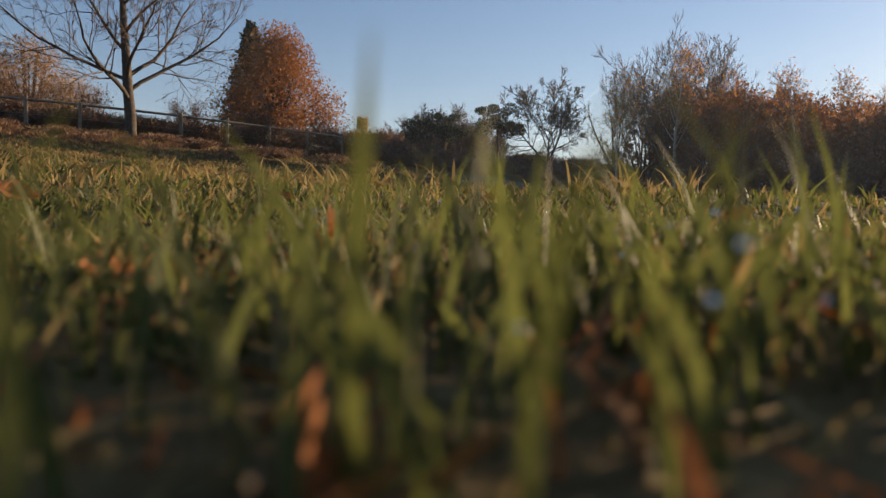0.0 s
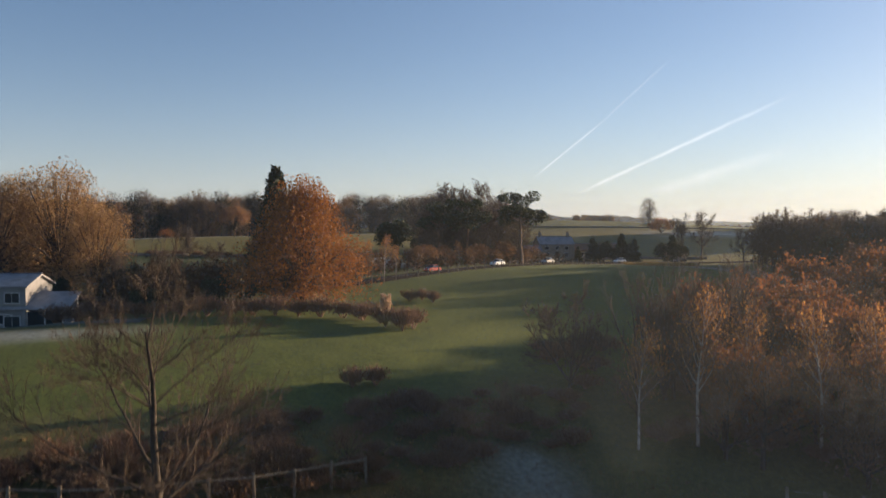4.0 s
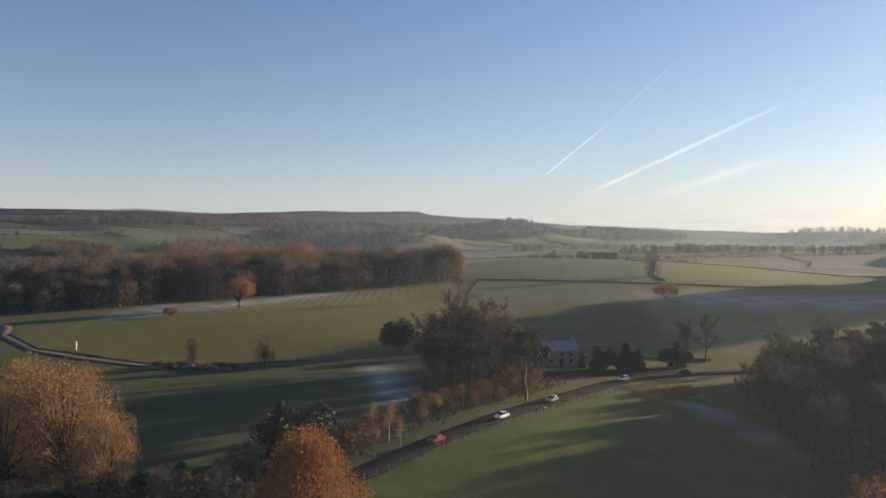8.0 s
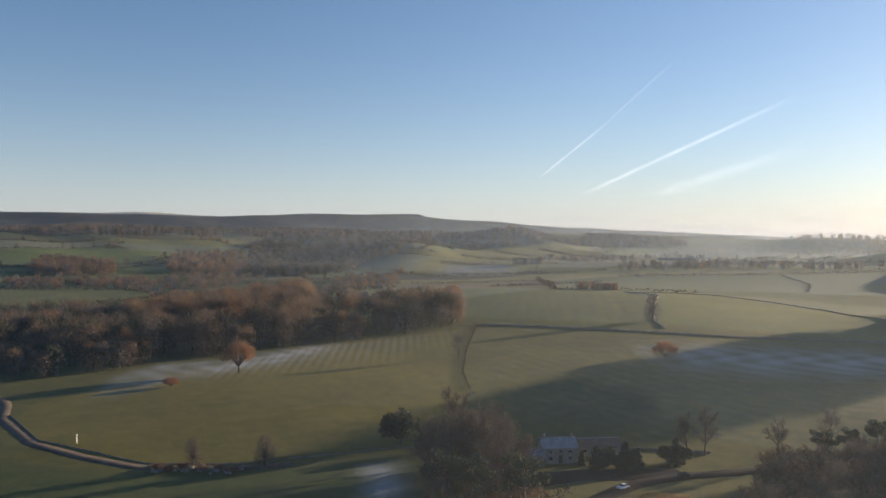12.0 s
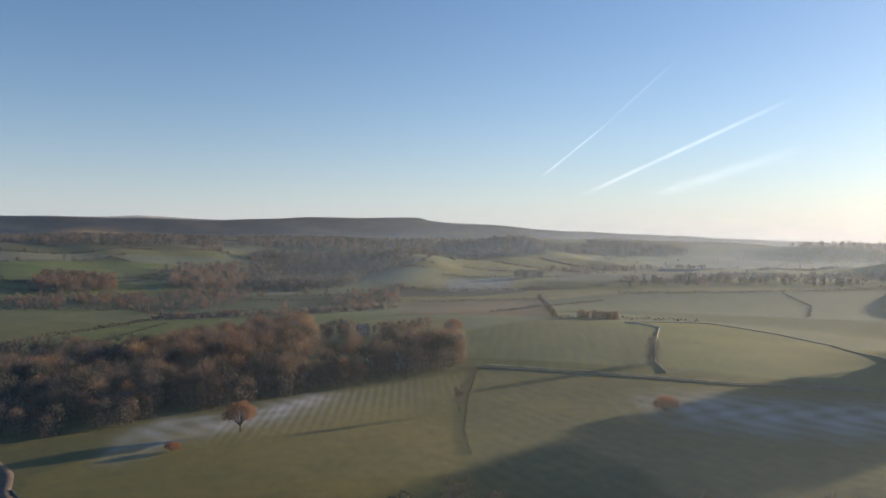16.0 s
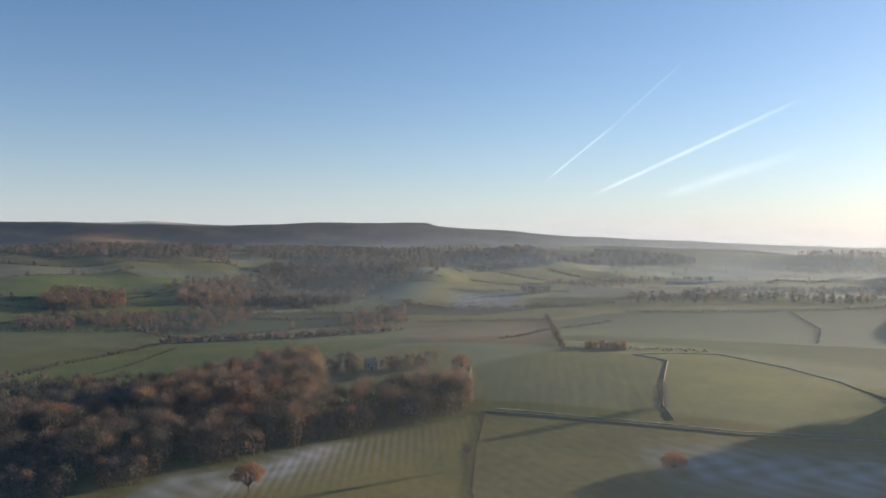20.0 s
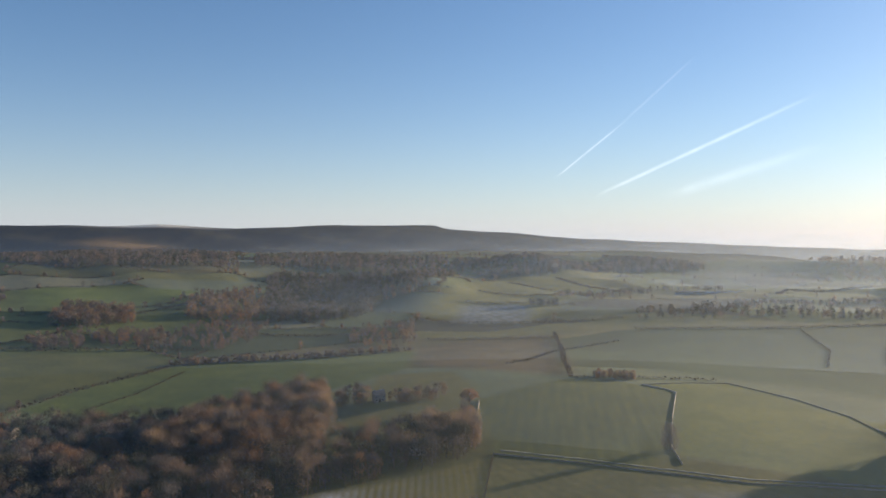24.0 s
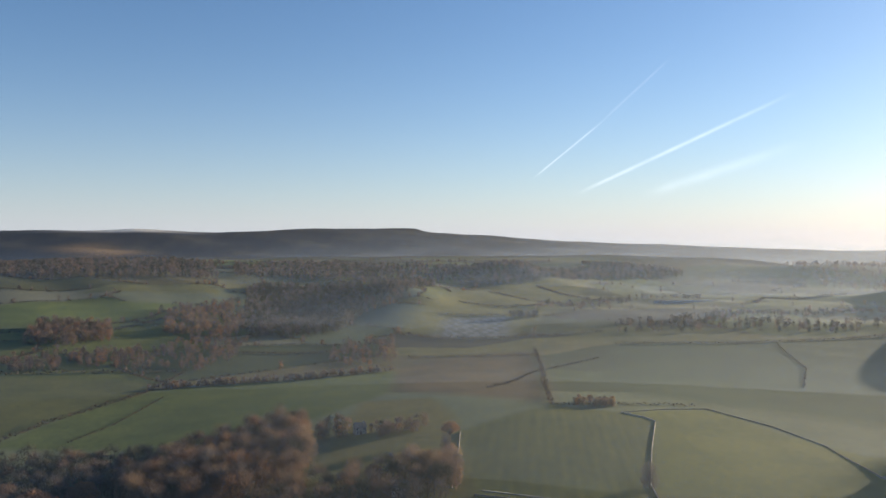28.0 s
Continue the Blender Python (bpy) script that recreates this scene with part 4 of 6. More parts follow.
def ground_cover(x, y):
    """Base colour and frost of every field; some shade and haze is in the colours."""
    r = np.hypot(x, y)
    az = np.degrees(np.arctan2(x, y))
    col = np.zeros((len(x), 3)) + np.array([0.085, 0.088, 0.032])
    frost = np.zeros(len(x))

    def lay(mask, c):
        col[:] = col * (1 - mask[:, None]) + np.asarray(c) * mask[:, None]

    # the valley's patchwork
    rng = np.random.default_rng(5)
    tones = np.array([(0.078, 0.094, 0.032), (0.06, 0.08, 0.028), (0.08, 0.1, 0.032), (0.09, 0.082, 0.038), (0.045, 0.06, 0.026), (0.066, 0.072, 0.032), (0.11, 0.11, 0.045), (0.045, 0.046, 0.028)])
    pick = rng.integers(0, len(tones), 210)
    cold = rng.uniform(0, 1, 210)
    far = r > 420
    near_seed = np.zeros(len(x), int)
    idx = np.where(far)[0]
    for a in range(0, len(idx), 20000):
        ii = idx[a:a + 20000]
        near_seed[ii] = plot_distance(x[ii], y[ii]).argmin(1)
    valley = smooth(420, 520, r)
    lay(valley, (0, 0, 0))
    col += tones[pick[near_seed]] * valley[:, None]
    frost += valley * np.clip(cold[near_seed] - 0.75, 0, 1) * 0.6
    for poly, c, e in ((LAWN, (0.078, 0.105, 0.026), 1.5), (DARK_FIELD, (0.055, 0.074, 0.03), 3), (SHEEP_FIELD, (0.118, 0.11, 0.033), 3), (STRAW_FIELD, (0.092, 0.095, 0.034), 4),
                       (HILL_WEST, (0.084, 0.097, 0.028), 5), (HILL_EAST, (0.1, 0.114, 0.028), 5), (LEFT_FIELD, (0.08, 0.105, 0.034), 6), (FARM_FIELD, (0.115, 0.112, 0.042), 6), (BROWN_FIELD, (0.098, 0.08, 0.046), 16), (CLOVER_FIELD, (0.09, 0.12, 0.034), 10), (SHELF_FIELD, (0.115, 0.12, 0.055), 8),
                       (MOOR_FIELD, (0.085, 0.115, 0.035), 14), (SLOPE_FIELD, (0.125, 0.128, 0.05), 22), (HOLLOW, (0.05, 0.06, 0.036), 14), (SHADE_FLATS, (0.05, 0.074, 0.034), 26), (BROOK_FIELD, (0.11, 0.115, 0.045), 16), (WEST_FIELD, (0.082, 0.092, 0.036), 8)):
        within = soft_inside(x, y, poly, e)
        lay(within, c)
        frost *= 1 - within
    lay(soft_inside(x, y, ROUGH_CORNER, 1.5), (0.24, 0.15, 0.055))
    meadow = 1 - smooth(30, 44, r)
    lay(meadow, (0.082, 0.078, 0.027))
    # paler brown round the start, put in to lift the dark foreground
    lay(1 - smooth(0.4, 1.5, r), (0.14, 0.1, 0.05))
    lay(soft_inside(x, y, [(-30, 17), (-10, 19), (0, 27), (0, 35), (-8, 32), (-14, 29), (-30, 28)], 2.5) * 0.8, (0.08, 0.058, 0.03))
    # ridge and furrow, mown swathes
    furrow = soft_inside(x, y, SHEEP_FIELD, 6) * smooth(265, 330, y - 0.6 * (x + 60)) * (x > -90)
    wave = 0.5 + 0.5 * np.sin((x + y * 0.05) * 2 * np.pi / 3.7)
    frost += furrow * wave * np.clip(0.26 - (x + 60) * 0.0038, 0.05, 0.3)
    lay(soft_inside(x, y, HILL_WEST, 8) * (0.5 + 0.5 * np.sin((x - 0.12 * y) * 2 * np.pi / 7.5) * np.sin(x * 0.17 + 1 + 0.01 * y)) * 0.5, (0.045, 0.062, 0.027))
    lay(soft_inside(x, y, STRAW_FIELD, 8) * (0.5 + 0.5 * np.sin((x * 0.8 + y * 0.5) * 2 * np.pi / 6.5)) * 0.22, (0.15, 0.125, 0.05))
    for poly, e, s in ((FROST_MEADOW, 2.0, 0.32), (FROST_WOOD, 9, 0.42), (FROST_EAST, 18, 0.45), (FROST_YARD, 4, 0.5), (FROST_LAWN, 2, 0.35), (FROST_PATH, 2.5, 0.35), (HOLLOW, 18, 0.3)):
        frost += soft_inside(x, y, poly, e) * s * (0.8 + 0.45 * np.sin(x * 0.31 + 2 * np.sin(y * 0.13)) * np.sin(y * 0.24 + x * 0.1))
    # moor: dark heather, haze blue put into its colour, pale bents, snow-dusted tops
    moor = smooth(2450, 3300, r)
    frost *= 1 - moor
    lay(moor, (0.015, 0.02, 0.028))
    pale = moor * np.clip(np.sin(az * 0.8 + 1.0 + r * 0.0006) * np.sin(r * 0.0075 + az * 0.22) + 0.6 * np.sin(az * 2.3 + r * 0.004) * np.sin(r * 0.013 - az), 0, 1)
    lay(pale * 0.26, (0.095, 0.08, 0.055))
    lay(moor * smooth(4680, 4700, r) * (1 - smooth(4715, 4735, r)) * 0.5, (0.03, 0.03, 0.032))
    lay(moor * np.exp(-((az + 24.4 - np.sin(r * 0.011)) / 1.8) ** 2 - ((r - 3680) / 210) ** 2), (0.28, 0.18, 0.085))
    lay(smooth(4380, 4520, r) * np.clip(0.9 * np.exp(-((az + 22.5) / 3.4) ** 2), 0, 1), (0.6, 0.62, 0.66))
    return col, np.clip(frost, 0, 1)


def build_ground():
    front = np.radians(np.linspace(-40, 40, 500))
    rest = np.radians(np.linspace(40, 320, 80)[1:-1])
    az = np.concatenate([front, rest])
    rad = np.concatenate([[0.0], np.exp(np.linspace(np.log(0.25), np.log(150), 210))[:-1], np.exp(np.linspace(np.log(150), np.log(1300), 320))[:-1], np.exp(np.linspace(np.log(1300), np.log(4900), 110)), [5600, 9000]])
    A, R = np.meshgrid(az, rad)
    x, y = (R * np.sin(A)).ravel(), (R * np.cos(A)).ravel()
    z = turf(x, y)
    n, m = len(rad), len(az)
    i = np.arange(n - 1)[:, None] * m
    j = np.arange(m)[None]
    k = (j + 1) % m
    f = np.stack([i + j, i + m + j, i + m + k, i + k], 2).reshape(-1, 4)[:, ::-1]
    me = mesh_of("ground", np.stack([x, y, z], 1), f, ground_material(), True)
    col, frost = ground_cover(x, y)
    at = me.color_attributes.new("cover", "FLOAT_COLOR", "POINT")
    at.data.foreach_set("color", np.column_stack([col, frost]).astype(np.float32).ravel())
    return tagged(new("ground", me), "rolling winter pasture, moor and frosted grass", "ground", "", "structure")


build_ground()

# translucent shells one behind another imitate valley mist and haze; nearest two lift darks
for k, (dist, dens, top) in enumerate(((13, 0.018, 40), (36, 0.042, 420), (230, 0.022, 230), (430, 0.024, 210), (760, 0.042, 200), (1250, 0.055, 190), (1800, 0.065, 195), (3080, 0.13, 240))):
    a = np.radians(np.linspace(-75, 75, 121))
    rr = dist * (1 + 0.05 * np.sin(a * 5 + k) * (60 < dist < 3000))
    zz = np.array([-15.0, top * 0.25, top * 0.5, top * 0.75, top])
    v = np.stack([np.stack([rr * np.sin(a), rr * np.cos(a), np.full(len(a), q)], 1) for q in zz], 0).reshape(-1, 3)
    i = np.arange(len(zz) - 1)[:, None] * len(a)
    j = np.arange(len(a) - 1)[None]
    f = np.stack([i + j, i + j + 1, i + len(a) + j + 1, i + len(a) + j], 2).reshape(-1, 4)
    tagged(new("mist", mesh_of("mist", v, f, haze_sheet_material(dens, top, dist), True)), "translucent sheet imitating valley mist and haze", "mist", "mist banks", "structure")

# ---- roads, tracks, walls and hedges ----
ROAD = [(-120, 76), (-75, 81), (-49, 85), (-31, 92), (-13, 102), (-3.5, 116), (10, 134), (24, 152), (34.5, 166), (43, 175), (55, 181), (75, 185), (110, 191), (180, 196), (300, 190)]
strip("road", "narrow dark asphalt country road with damp verges", ROAD, 5.0, "asphalt", 0.12)
LANE = [(-300, 300), (-200, 282), (-160, 262), (-139, 240), (-130, 222), (-108, 198), (-90, 188), (-73, 181), (-50, 182), (-36, 186)]
strip("track", "curving bare earth farm track round the pasture", LANE, 3.6, "track", 0.08)
strip("track", "frosted grass track beside the long wall", [(20, 410), (52, 397), (88, 383), (137, 366), (205, 362), (330, 378)], 2.0, "frosted_track", 0.1, wob=0.3)
strip("drive", "pale gravel drive beside the white house", [(-60, 68), (-45, 68), (-33, 66.8), (-25, 67)], 3.2, "frosted_track", 0.06)
strip("verge", "bank of bare reddish earth beside the road", [(-60, 88), (-41, 93), (-28, 98)], 2.4, "soil", 0.14, wob=0.2)
strip("yard", "worn tarmac yard before the stone farmhouse", [(20, 176), (30, 181), (44, 182), (58, 186)], 9, "asphalt", 0.09)
for s, (pts, h, mat, label) in enumerate((
        ([(16, 404), (50, 391), (87, 377), (136, 360), (205, 356), (330, 371)], 1.5, "stone", "long dark drystone wall between hill pastures"),
        ([(110, 385), (112, 412), (128, 470), (150, 541), (146, 552), (131, 566)], 1.5, "pale_stone", "pale drystone wall bending up the hill"),
        ([(4, 415), (7, 445), (9, 480), (11, 517)], 1.4, "pale_stone", "pale drystone wall beside the wood"),
        ([(131, 566), (170, 584), (204, 593), (236, 545), (251, 500), (246, 428), (255, 380)], 1.3, "stone", "drystone wall round the hill pasture"),
        ([(-130, 226), (-108, 201), (-73, 184), (-50, 185), (-14, 199), (2, 204)], 0.6, "stone", "low mossy wall along the pasture"),
        ([(6, 205), (18, 198), (26, 203), (52, 203), (70, 199)], 1.5, "stone", "stone garden wall behind the farmhouse"),
                ([(245, 428), (330, 420), (420, 460)], 1.2, "stone", "drystone wall running to the river flats"))):
    stone_wall("stone_wall", label, 40 + s, pts, h * (0.36 if mat == "stone" else 0.5), 0.34, 1.8, mat)
for s, (pts, w, h, size, label) in enumerate((
        ([(83, 594), (91, 690), (104, 810), (115, 965)], 4, 4.5, 1.8, "tall dark hedge running down the valley"),
        ([(83, 594), (107, 590), (160, 598), (198, 602)], 3, 2.0, 1.4, "low hedge along the hill's brow"),
        ([(-42, 936), (-4, 930), (110, 922)], 3, 2.5, 1.8, "low field hedge"),
        ([(40, 680), (60, 702), (92, 783), (180, 886)], 3, 2.2, 1.6, "low field hedge"),
        ([(-288, 754), (-224, 782), (-140, 798), (-53, 840)], 7, 4, 2.0, "frosted hedge belt along the valley field"),
        ([(-325, 556), (-318, 624), (-291, 732), (-291, 860)], 3, 3.0, 1.6, "field hedge climbing from the village"),
        ([(-273, 552), (-262, 602), (-264, 717)], 1.6, 1.4, 1.1, "low field hedge"),
        ([(-560, 830), (-470, 834), (-380, 852), (-300, 858)], 5, 4, 2.0, "hedge belt with small trees"),
        ([(-640, 1076), (-560, 1150), (-500, 1160), (-440, 1310)], 4, 3, 2.2, "field hedge"),
        ([(-290, 1000), (-200, 985), (-110, 1000)], 4, 3, 2.2, "field hedge"),
        ([(-73, 1150), (-10, 1090), (90, 1072), (160, 1090), (230, 1100)], 5, 4, 2.2, "field hedge across the foot of the slope"),
        ([(-10, 1330), (60, 1325), (120, 1320), (190, 1290)], 5, 4, 2.4, "field hedge across the foot of the slope"),
        ([(30, 1480), (110, 1440), (200, 1460)], 5, 4, 2.6, "field hedge across the slope"),
        ([(100, 1690), (170, 1560), (260, 1500)], 5, 4, 2.6, "field hedge across the slope"),
        ([(220, 1800), (270, 1660), (330, 1580)], 6, 4, 3.0, "field hedge across the slope"),
        ([(225, 995), (371, 975), (600, 1000)], 4, 3, 2.0, "hazy field hedge on the flats"),
        ([(330, 700), (380, 800), (420, 960)], 2, 1.4, 1.2, "field hedge on the flats"),
        ([(600, 1480), (680, 1620), (900, 1700)], 6, 4, 3.0, "hedge belt with small trees"),
        ([(8, 262), (6, 288), (9, 340), (16, 404)], 0.7, 0.8, 0.4, "low ragged hedge dividing two pastures"),
        ([(-34, 97.5), (-17, 108), (-8, 121), (6, 141), (18, 156), (27, 168)], 2.6, 2.0, 0.45, "overgrown roadside hedge"))):
    hedge_row("hedge", label, 70 + s, pts, w, h, 0.5 if size < 1 else 3.0, size)

# ---- woods ----
wood("woodland", "belt of bare broadleaf trees along the frosted pasture", 1, [(-330, 335), (-200, 306), (-125, 308), (-95, 326), (-64, 356), (-25, 378), (10, 406), (6, 430), (-28, 426), (-62, 410), (-95, 376), (-130, 358), (-210, 380), (-330, 400)], 430, 11, 23, 360, 0.6, MIXED)
wood("woodland", "wood of broad bare crowns in brown and tan", 26, [(-150, 375), (-104, 384), (-84, 404), (-80, 440), (-84, 480), (-96, 545), (-122, 552), (-165, 490), (-180, 420)], 300, 14, 25, 380, 0.62, RUSSET)
wood("woodland", "trees below the village, toned dark for shade", 28, [(-330, 300), (-165, 278), (-140, 288), (-122, 304), (-200, 308), (-330, 335)], 100, 9, 14, 320, 0.6, SHADY)
wood("woodland", "dark mixed trees about the village gardens", 27, [(-330, 400), (-230, 386), (-180, 420), (-165, 490), (-215, 480), (-330, 440)], 220, 11, 21, 320, 0.62, SHADY)
wood("woodland", "bare trees beside the wall at the wood's end", 2, [(-45, 432), (-20, 425), (8, 410), (6, 452), (-20, 455)], 44, 12, 17, 220, 0.7)
wood("copse", "small dark copse on the hill's brow", 3, [(100, 588), (132, 584), (134, 604), (102, 608)], 40, 4, 7, 120, 0.7)
wood("woodland", "round copse of russet trees in the valley", 4, [(-563, 1019), (-605, 1142), (-516, 1180), (-470, 1074), (-502, 1015)], 190, 15, 21, 70, 1.6, RUSSET)
wood("woodland", "russet wood at the foot of the shelf", 5, [(-423, 1140), (-478, 1333), (-391, 1448), (-312, 1221), (-319, 1119)], 260, 12, 18, 60, 1.8, RUSSET)
wood("woodland", "scattered trees along the valley floor", 6, [(-365, 860), (-384, 1090), (-285, 1116), (-261, 936), (-284, 860)], 140, 7, 13, 70, 1.3)
# the clough's shade is put in as darker trees
wood("woodland", "dark wooded clough in the hillside", 7, [(-295, 1122), (-345, 1330), (-413, 1620), (-186, 1734), (-144, 1344), (-160, 1172), (-220, 1122)], 1050, 13, 19, 44, 2.3, (("wood_grey", 0.4), ("wood_dark", 0.6)))
wood("woodland", "brown wood along the scarp", 8, [(-144, 1344), (-174, 1743), (-20, 1864), (-18, 1636), (-89, 1417)], 300, 11, 17, 44, 2.2, DUSKY)
wood("woodland", "loose rows of trees on the western fields", 9, [(-483, 840), (-533, 916), (-409, 1030), (-356, 905)], 150, 7, 13, 70, 1.3)
wood("woodland", "bare trees by the lane in the valley", 10, [(-135, 886), (-151, 1041), (-70, 1106), (-55, 880)], 80, 7, 12, 70, 1.3)
wood("woodland", "dark wooded dome below the moor", 11, [(-860, 1640), (-1080, 1720), (-1200, 1960), (-1120, 2350), (-850, 2420), (-640, 2200), (-595, 1989), (-500, 1700)], 1150, 12, 18, 30, 2.9, DUSKY)
wood("woodland", "dark wooded shelf below the moor", 12, [(-480, 1760), (-560, 2060), (-314, 2200), (-39, 2120), (-35, 1908), (-180, 1760)], 760, 12, 18, 30, 2.9, DUSKY)
wood("woodland", "brown wooded scarp above the slope fields", 13, [(-35, 1900), (-23, 2130), (200, 2130), (420, 2260), (560, 2400), (715, 2290), (688, 2186), (430, 2060), (270, 1900), (150, 1800), (60, 1800)], 1350, 11, 17, 30, 2.7, DUSKY)
wood("copse", "small dark copse on the high shelf", 14, [(430, 2350), (540, 2350), (545, 2385), (432, 2385)], 60, 9, 12, 34, 2.6, DUSKY)
wood("woodland", "hazy dark trees across the river flats", 16, [(250, 1090), (265, 1174), (439, 1275), (648, 1118), (600, 1040), (400, 1080)], 190, 8, 13, 40, 1.8, DUSKY)
wood("woodland", "line of trees along the river", 18, [(445, 1280), (480, 1335), (809, 1370), (760, 1310), (640, 1285)], 170, 5, 8, 44, 1.6, DUSKY)
wood("woodland", "trees along the brook in the valley", 31, [(160, 1400), (260, 1440), (420, 1600), (560, 1660), (560, 1690), (380, 1640), (200, 1500)], 90, 8, 13, 40, 2.0, DUSKY)
wood("woodland", "dark trees beside the valley farm", 32, [(112, 1288), (160, 1284), (162, 1306), (114, 1310)], 22, 10, 14, 60, 1.7, DUSKY)
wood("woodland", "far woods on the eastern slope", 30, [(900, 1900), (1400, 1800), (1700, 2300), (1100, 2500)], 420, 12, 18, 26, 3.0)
wood("woodland", "bare trees about the village", 34, [(-420, 380), (-330, 345), (-330, 470), (-260, 500), (-420, 520)], 150, 11, 17, 130, 0.9, SHADY)
wood("woodland", "trees with orange autumn leaves among the wood", 15, [(-230, 330), (-120, 325), (-60, 375), (-90, 400), (-95, 520), (-160, 470)], 24, 10, 15, 240, 0.8, "wood_rust")
wood("woodland", "belt of bare trees beyond the long field", 17, [(-292, 752), (-224, 780), (-140, 796), (-53, 838), (-55, 850), (-142, 808), (-228, 793), (-296, 764)], 110, 5, 9, 60, 1.2)
wood("woodland", "garden trees about the valley houses", 35, [(-52, 520), (-36, 516), (-16, 526), (-12, 540), (-34, 538), (-52, 532)], 26, 7, 11, 180, 0.7, RUSSET)
wood("woodland", "dark trees sheltering the valley farmhouse", 37, [(-86, 520), (-66, 524), (-64, 545), (-80, 556), (-92, 540)], 24, 8, 13, 180, 0.7, SHADY)
wood("woodland", "trees of the far moor edge farms", 36, [(-1500, 2200), (-1100, 2250), (-1000, 2330), (-1300, 2420), (-1560, 2400)], 300, 10, 16, 28, 3.0, DUSKY)
# wood_dark here puts the roadside wood's shade into its colour
wood("thicket", "dense brown undergrowth below the roadside trees", 20, [(50, 98), (62, 94), (118, 102), (146, 184), (112, 184), (74, 177), (60, 150), (56, 120)], 420, 5, 10, 120, 0.6, (("bramble", 0.45), ("wood_dark", 0.55)))
wood("thicket", "dense brown shrubs below the farmhouse trees", 21, [(-5, 150), (14, 153), (19, 170), (16, 186), (0, 192), (-6, 176)], 40, 2.5, 5.5, 120, 0.4, (("bramble", 0.5), ("wood_dark", 0.5)))
wood("thicket", "dark shrubbery behind the white house", 22, [(-36, 80), (-24, 80), (-19, 92), (-34, 100), (-44, 95)], 50, 2.5, 5.5, 120, 0.4, "hedge")
# out of view, added to throw shade over the straw pasture
wood("woodland", "unseen wood on a knoll, added to shade the pastures", 23, [(296, 402), (318, 378), (352, 370), (390, 380), (398, 466), (335, 474), (300, 452)], 330, 13, 19, 60, 1.4)


def pond(cx, cy, rx, ry):
    """A sheet of still water with an uneven shore."""
    a = np.linspace(0, 2 * np.pi, 48, endpoint=False)
    k = 1 + 0.16 * np.sin(a * 3 + 1) + 0.08 * np.sin(a * 7)
    x, y = cx + rx * k * np.cos(a), cy + ry * k * np.sin(a)
    z = float(land(x, y).max()) + 0.15
    v = np.concatenate([[(cx, cy, z)], np.stack([x, y, np.full(48, z)], 1), np.stack([x, y, np.full(48, z - 6)], 1)])
    f = [(0, 1 + i, 1 + (i + 1) % 48) for i in range(48)]
    f += [(1 + i, 49 + i, 49 + (i + 1) % 48) for i in range(48)] + [(1 + i, 49 + (i + 1) % 48, 1 + (i + 1) % 48) for i in range(48)]
    return tagged(new("water", mesh_of("water", v, f, M["water"])), "still pond shining on the river flats", "pond", "", "structure")


pond(490, 1545, 62, 24)


def valley_hedges():
    """Hedges with odd trees along the field edges of the far valley."""
    rng = np.random.default_rng(33)
    hx, hy = [], []
    for _ in range(34):
        n = 30000
        r = np.sqrt(rng.uniform(640 ** 2, 2500 ** 2, n))
        az = np.radians(rng.uniform(-33, 33, n))
        x, y = r * np.sin(az), r * np.cos(az)
        d = np.partition(plot_distance(x, y), 1, axis=1)
        k = (d[:, 1] - d[:, 0]) < 1.8
        k &= ~(inside(x, y, LEFT_FIELD) | inside(x, y, BROWN_FIELD) | inside(x, y, HILL_WEST) | inside(x, y, HILL_EAST) | inside(x, y, SHADE_FLATS) | inside(x, y, CLOVER_FIELD) | inside(x, y, SLOPE_FIELD) | inside(x, y, WEST_FIELD) | inside(x, y, BROOK_FIELD) | inside(x, y, SHELF_FIELD))
        k &= ~((x > -60) & (y < 1080))
        k &= (x < 150) | (rng.uniform(0, 1, n) < 0.25)
        hx.append(x[k])
        hy.append(y[k])
    x, y = np.concatenate(hx), np.concatenate(hy)
    per = 6
    q = np.stack([np.repeat(x, per), np.repeat(y, per)], 1) + rng.normal(0, 1.4, (len(x) * per, 2))
    z = land(q[:, 0], q[:, 1]) + rng.uniform(0.1, 2.0, len(q))
    v, f = leaves(rng, np.stack([q[:, 0], q[:, 1], z], 1), 1.4, 0.2, 1.4)
    tagged(new("hedge", mesh_of("hedge", v, f, M["hedge"])), "field hedges across the far valley", "hedge", "", "stuff")
    pick = rng.choice(len(x), min(650, len(x)), replace=False)
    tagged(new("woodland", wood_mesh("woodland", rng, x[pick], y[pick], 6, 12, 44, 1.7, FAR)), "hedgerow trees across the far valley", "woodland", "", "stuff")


valley_hedges()
# two rows out of view, set along the sun's line to shade the meadow
wood("woodland", "unseen row of tall bare trees, added to shade the meadow", 24, [(36.2, 47), (50, 55.6), (52, 52), (38, 43.6)], 40, 10, 13.5, 170, 0.55)
wood("woodland", "unseen open row of bare trees, added to shade the meadow", 29, [(34.5, 30.2), (44.5, 37.7), (49, 35), (37, 25.5)], 12, 6, 8.5, 130, 0.45)
wood("thicket", "brown roadside scrub and saplings", 33, [(-30, 99), (-16, 109), (-7, 122), (6, 141), (18, 156), (27, 168), (18, 168), (6, 154), (-8, 136), (-20, 118), (-32, 104)], 120, 1.8, 4.5, 110, 0.32, (("bramble", 0.6), ("wood_mix", 0.25), ("wood_rust", 0.15)))

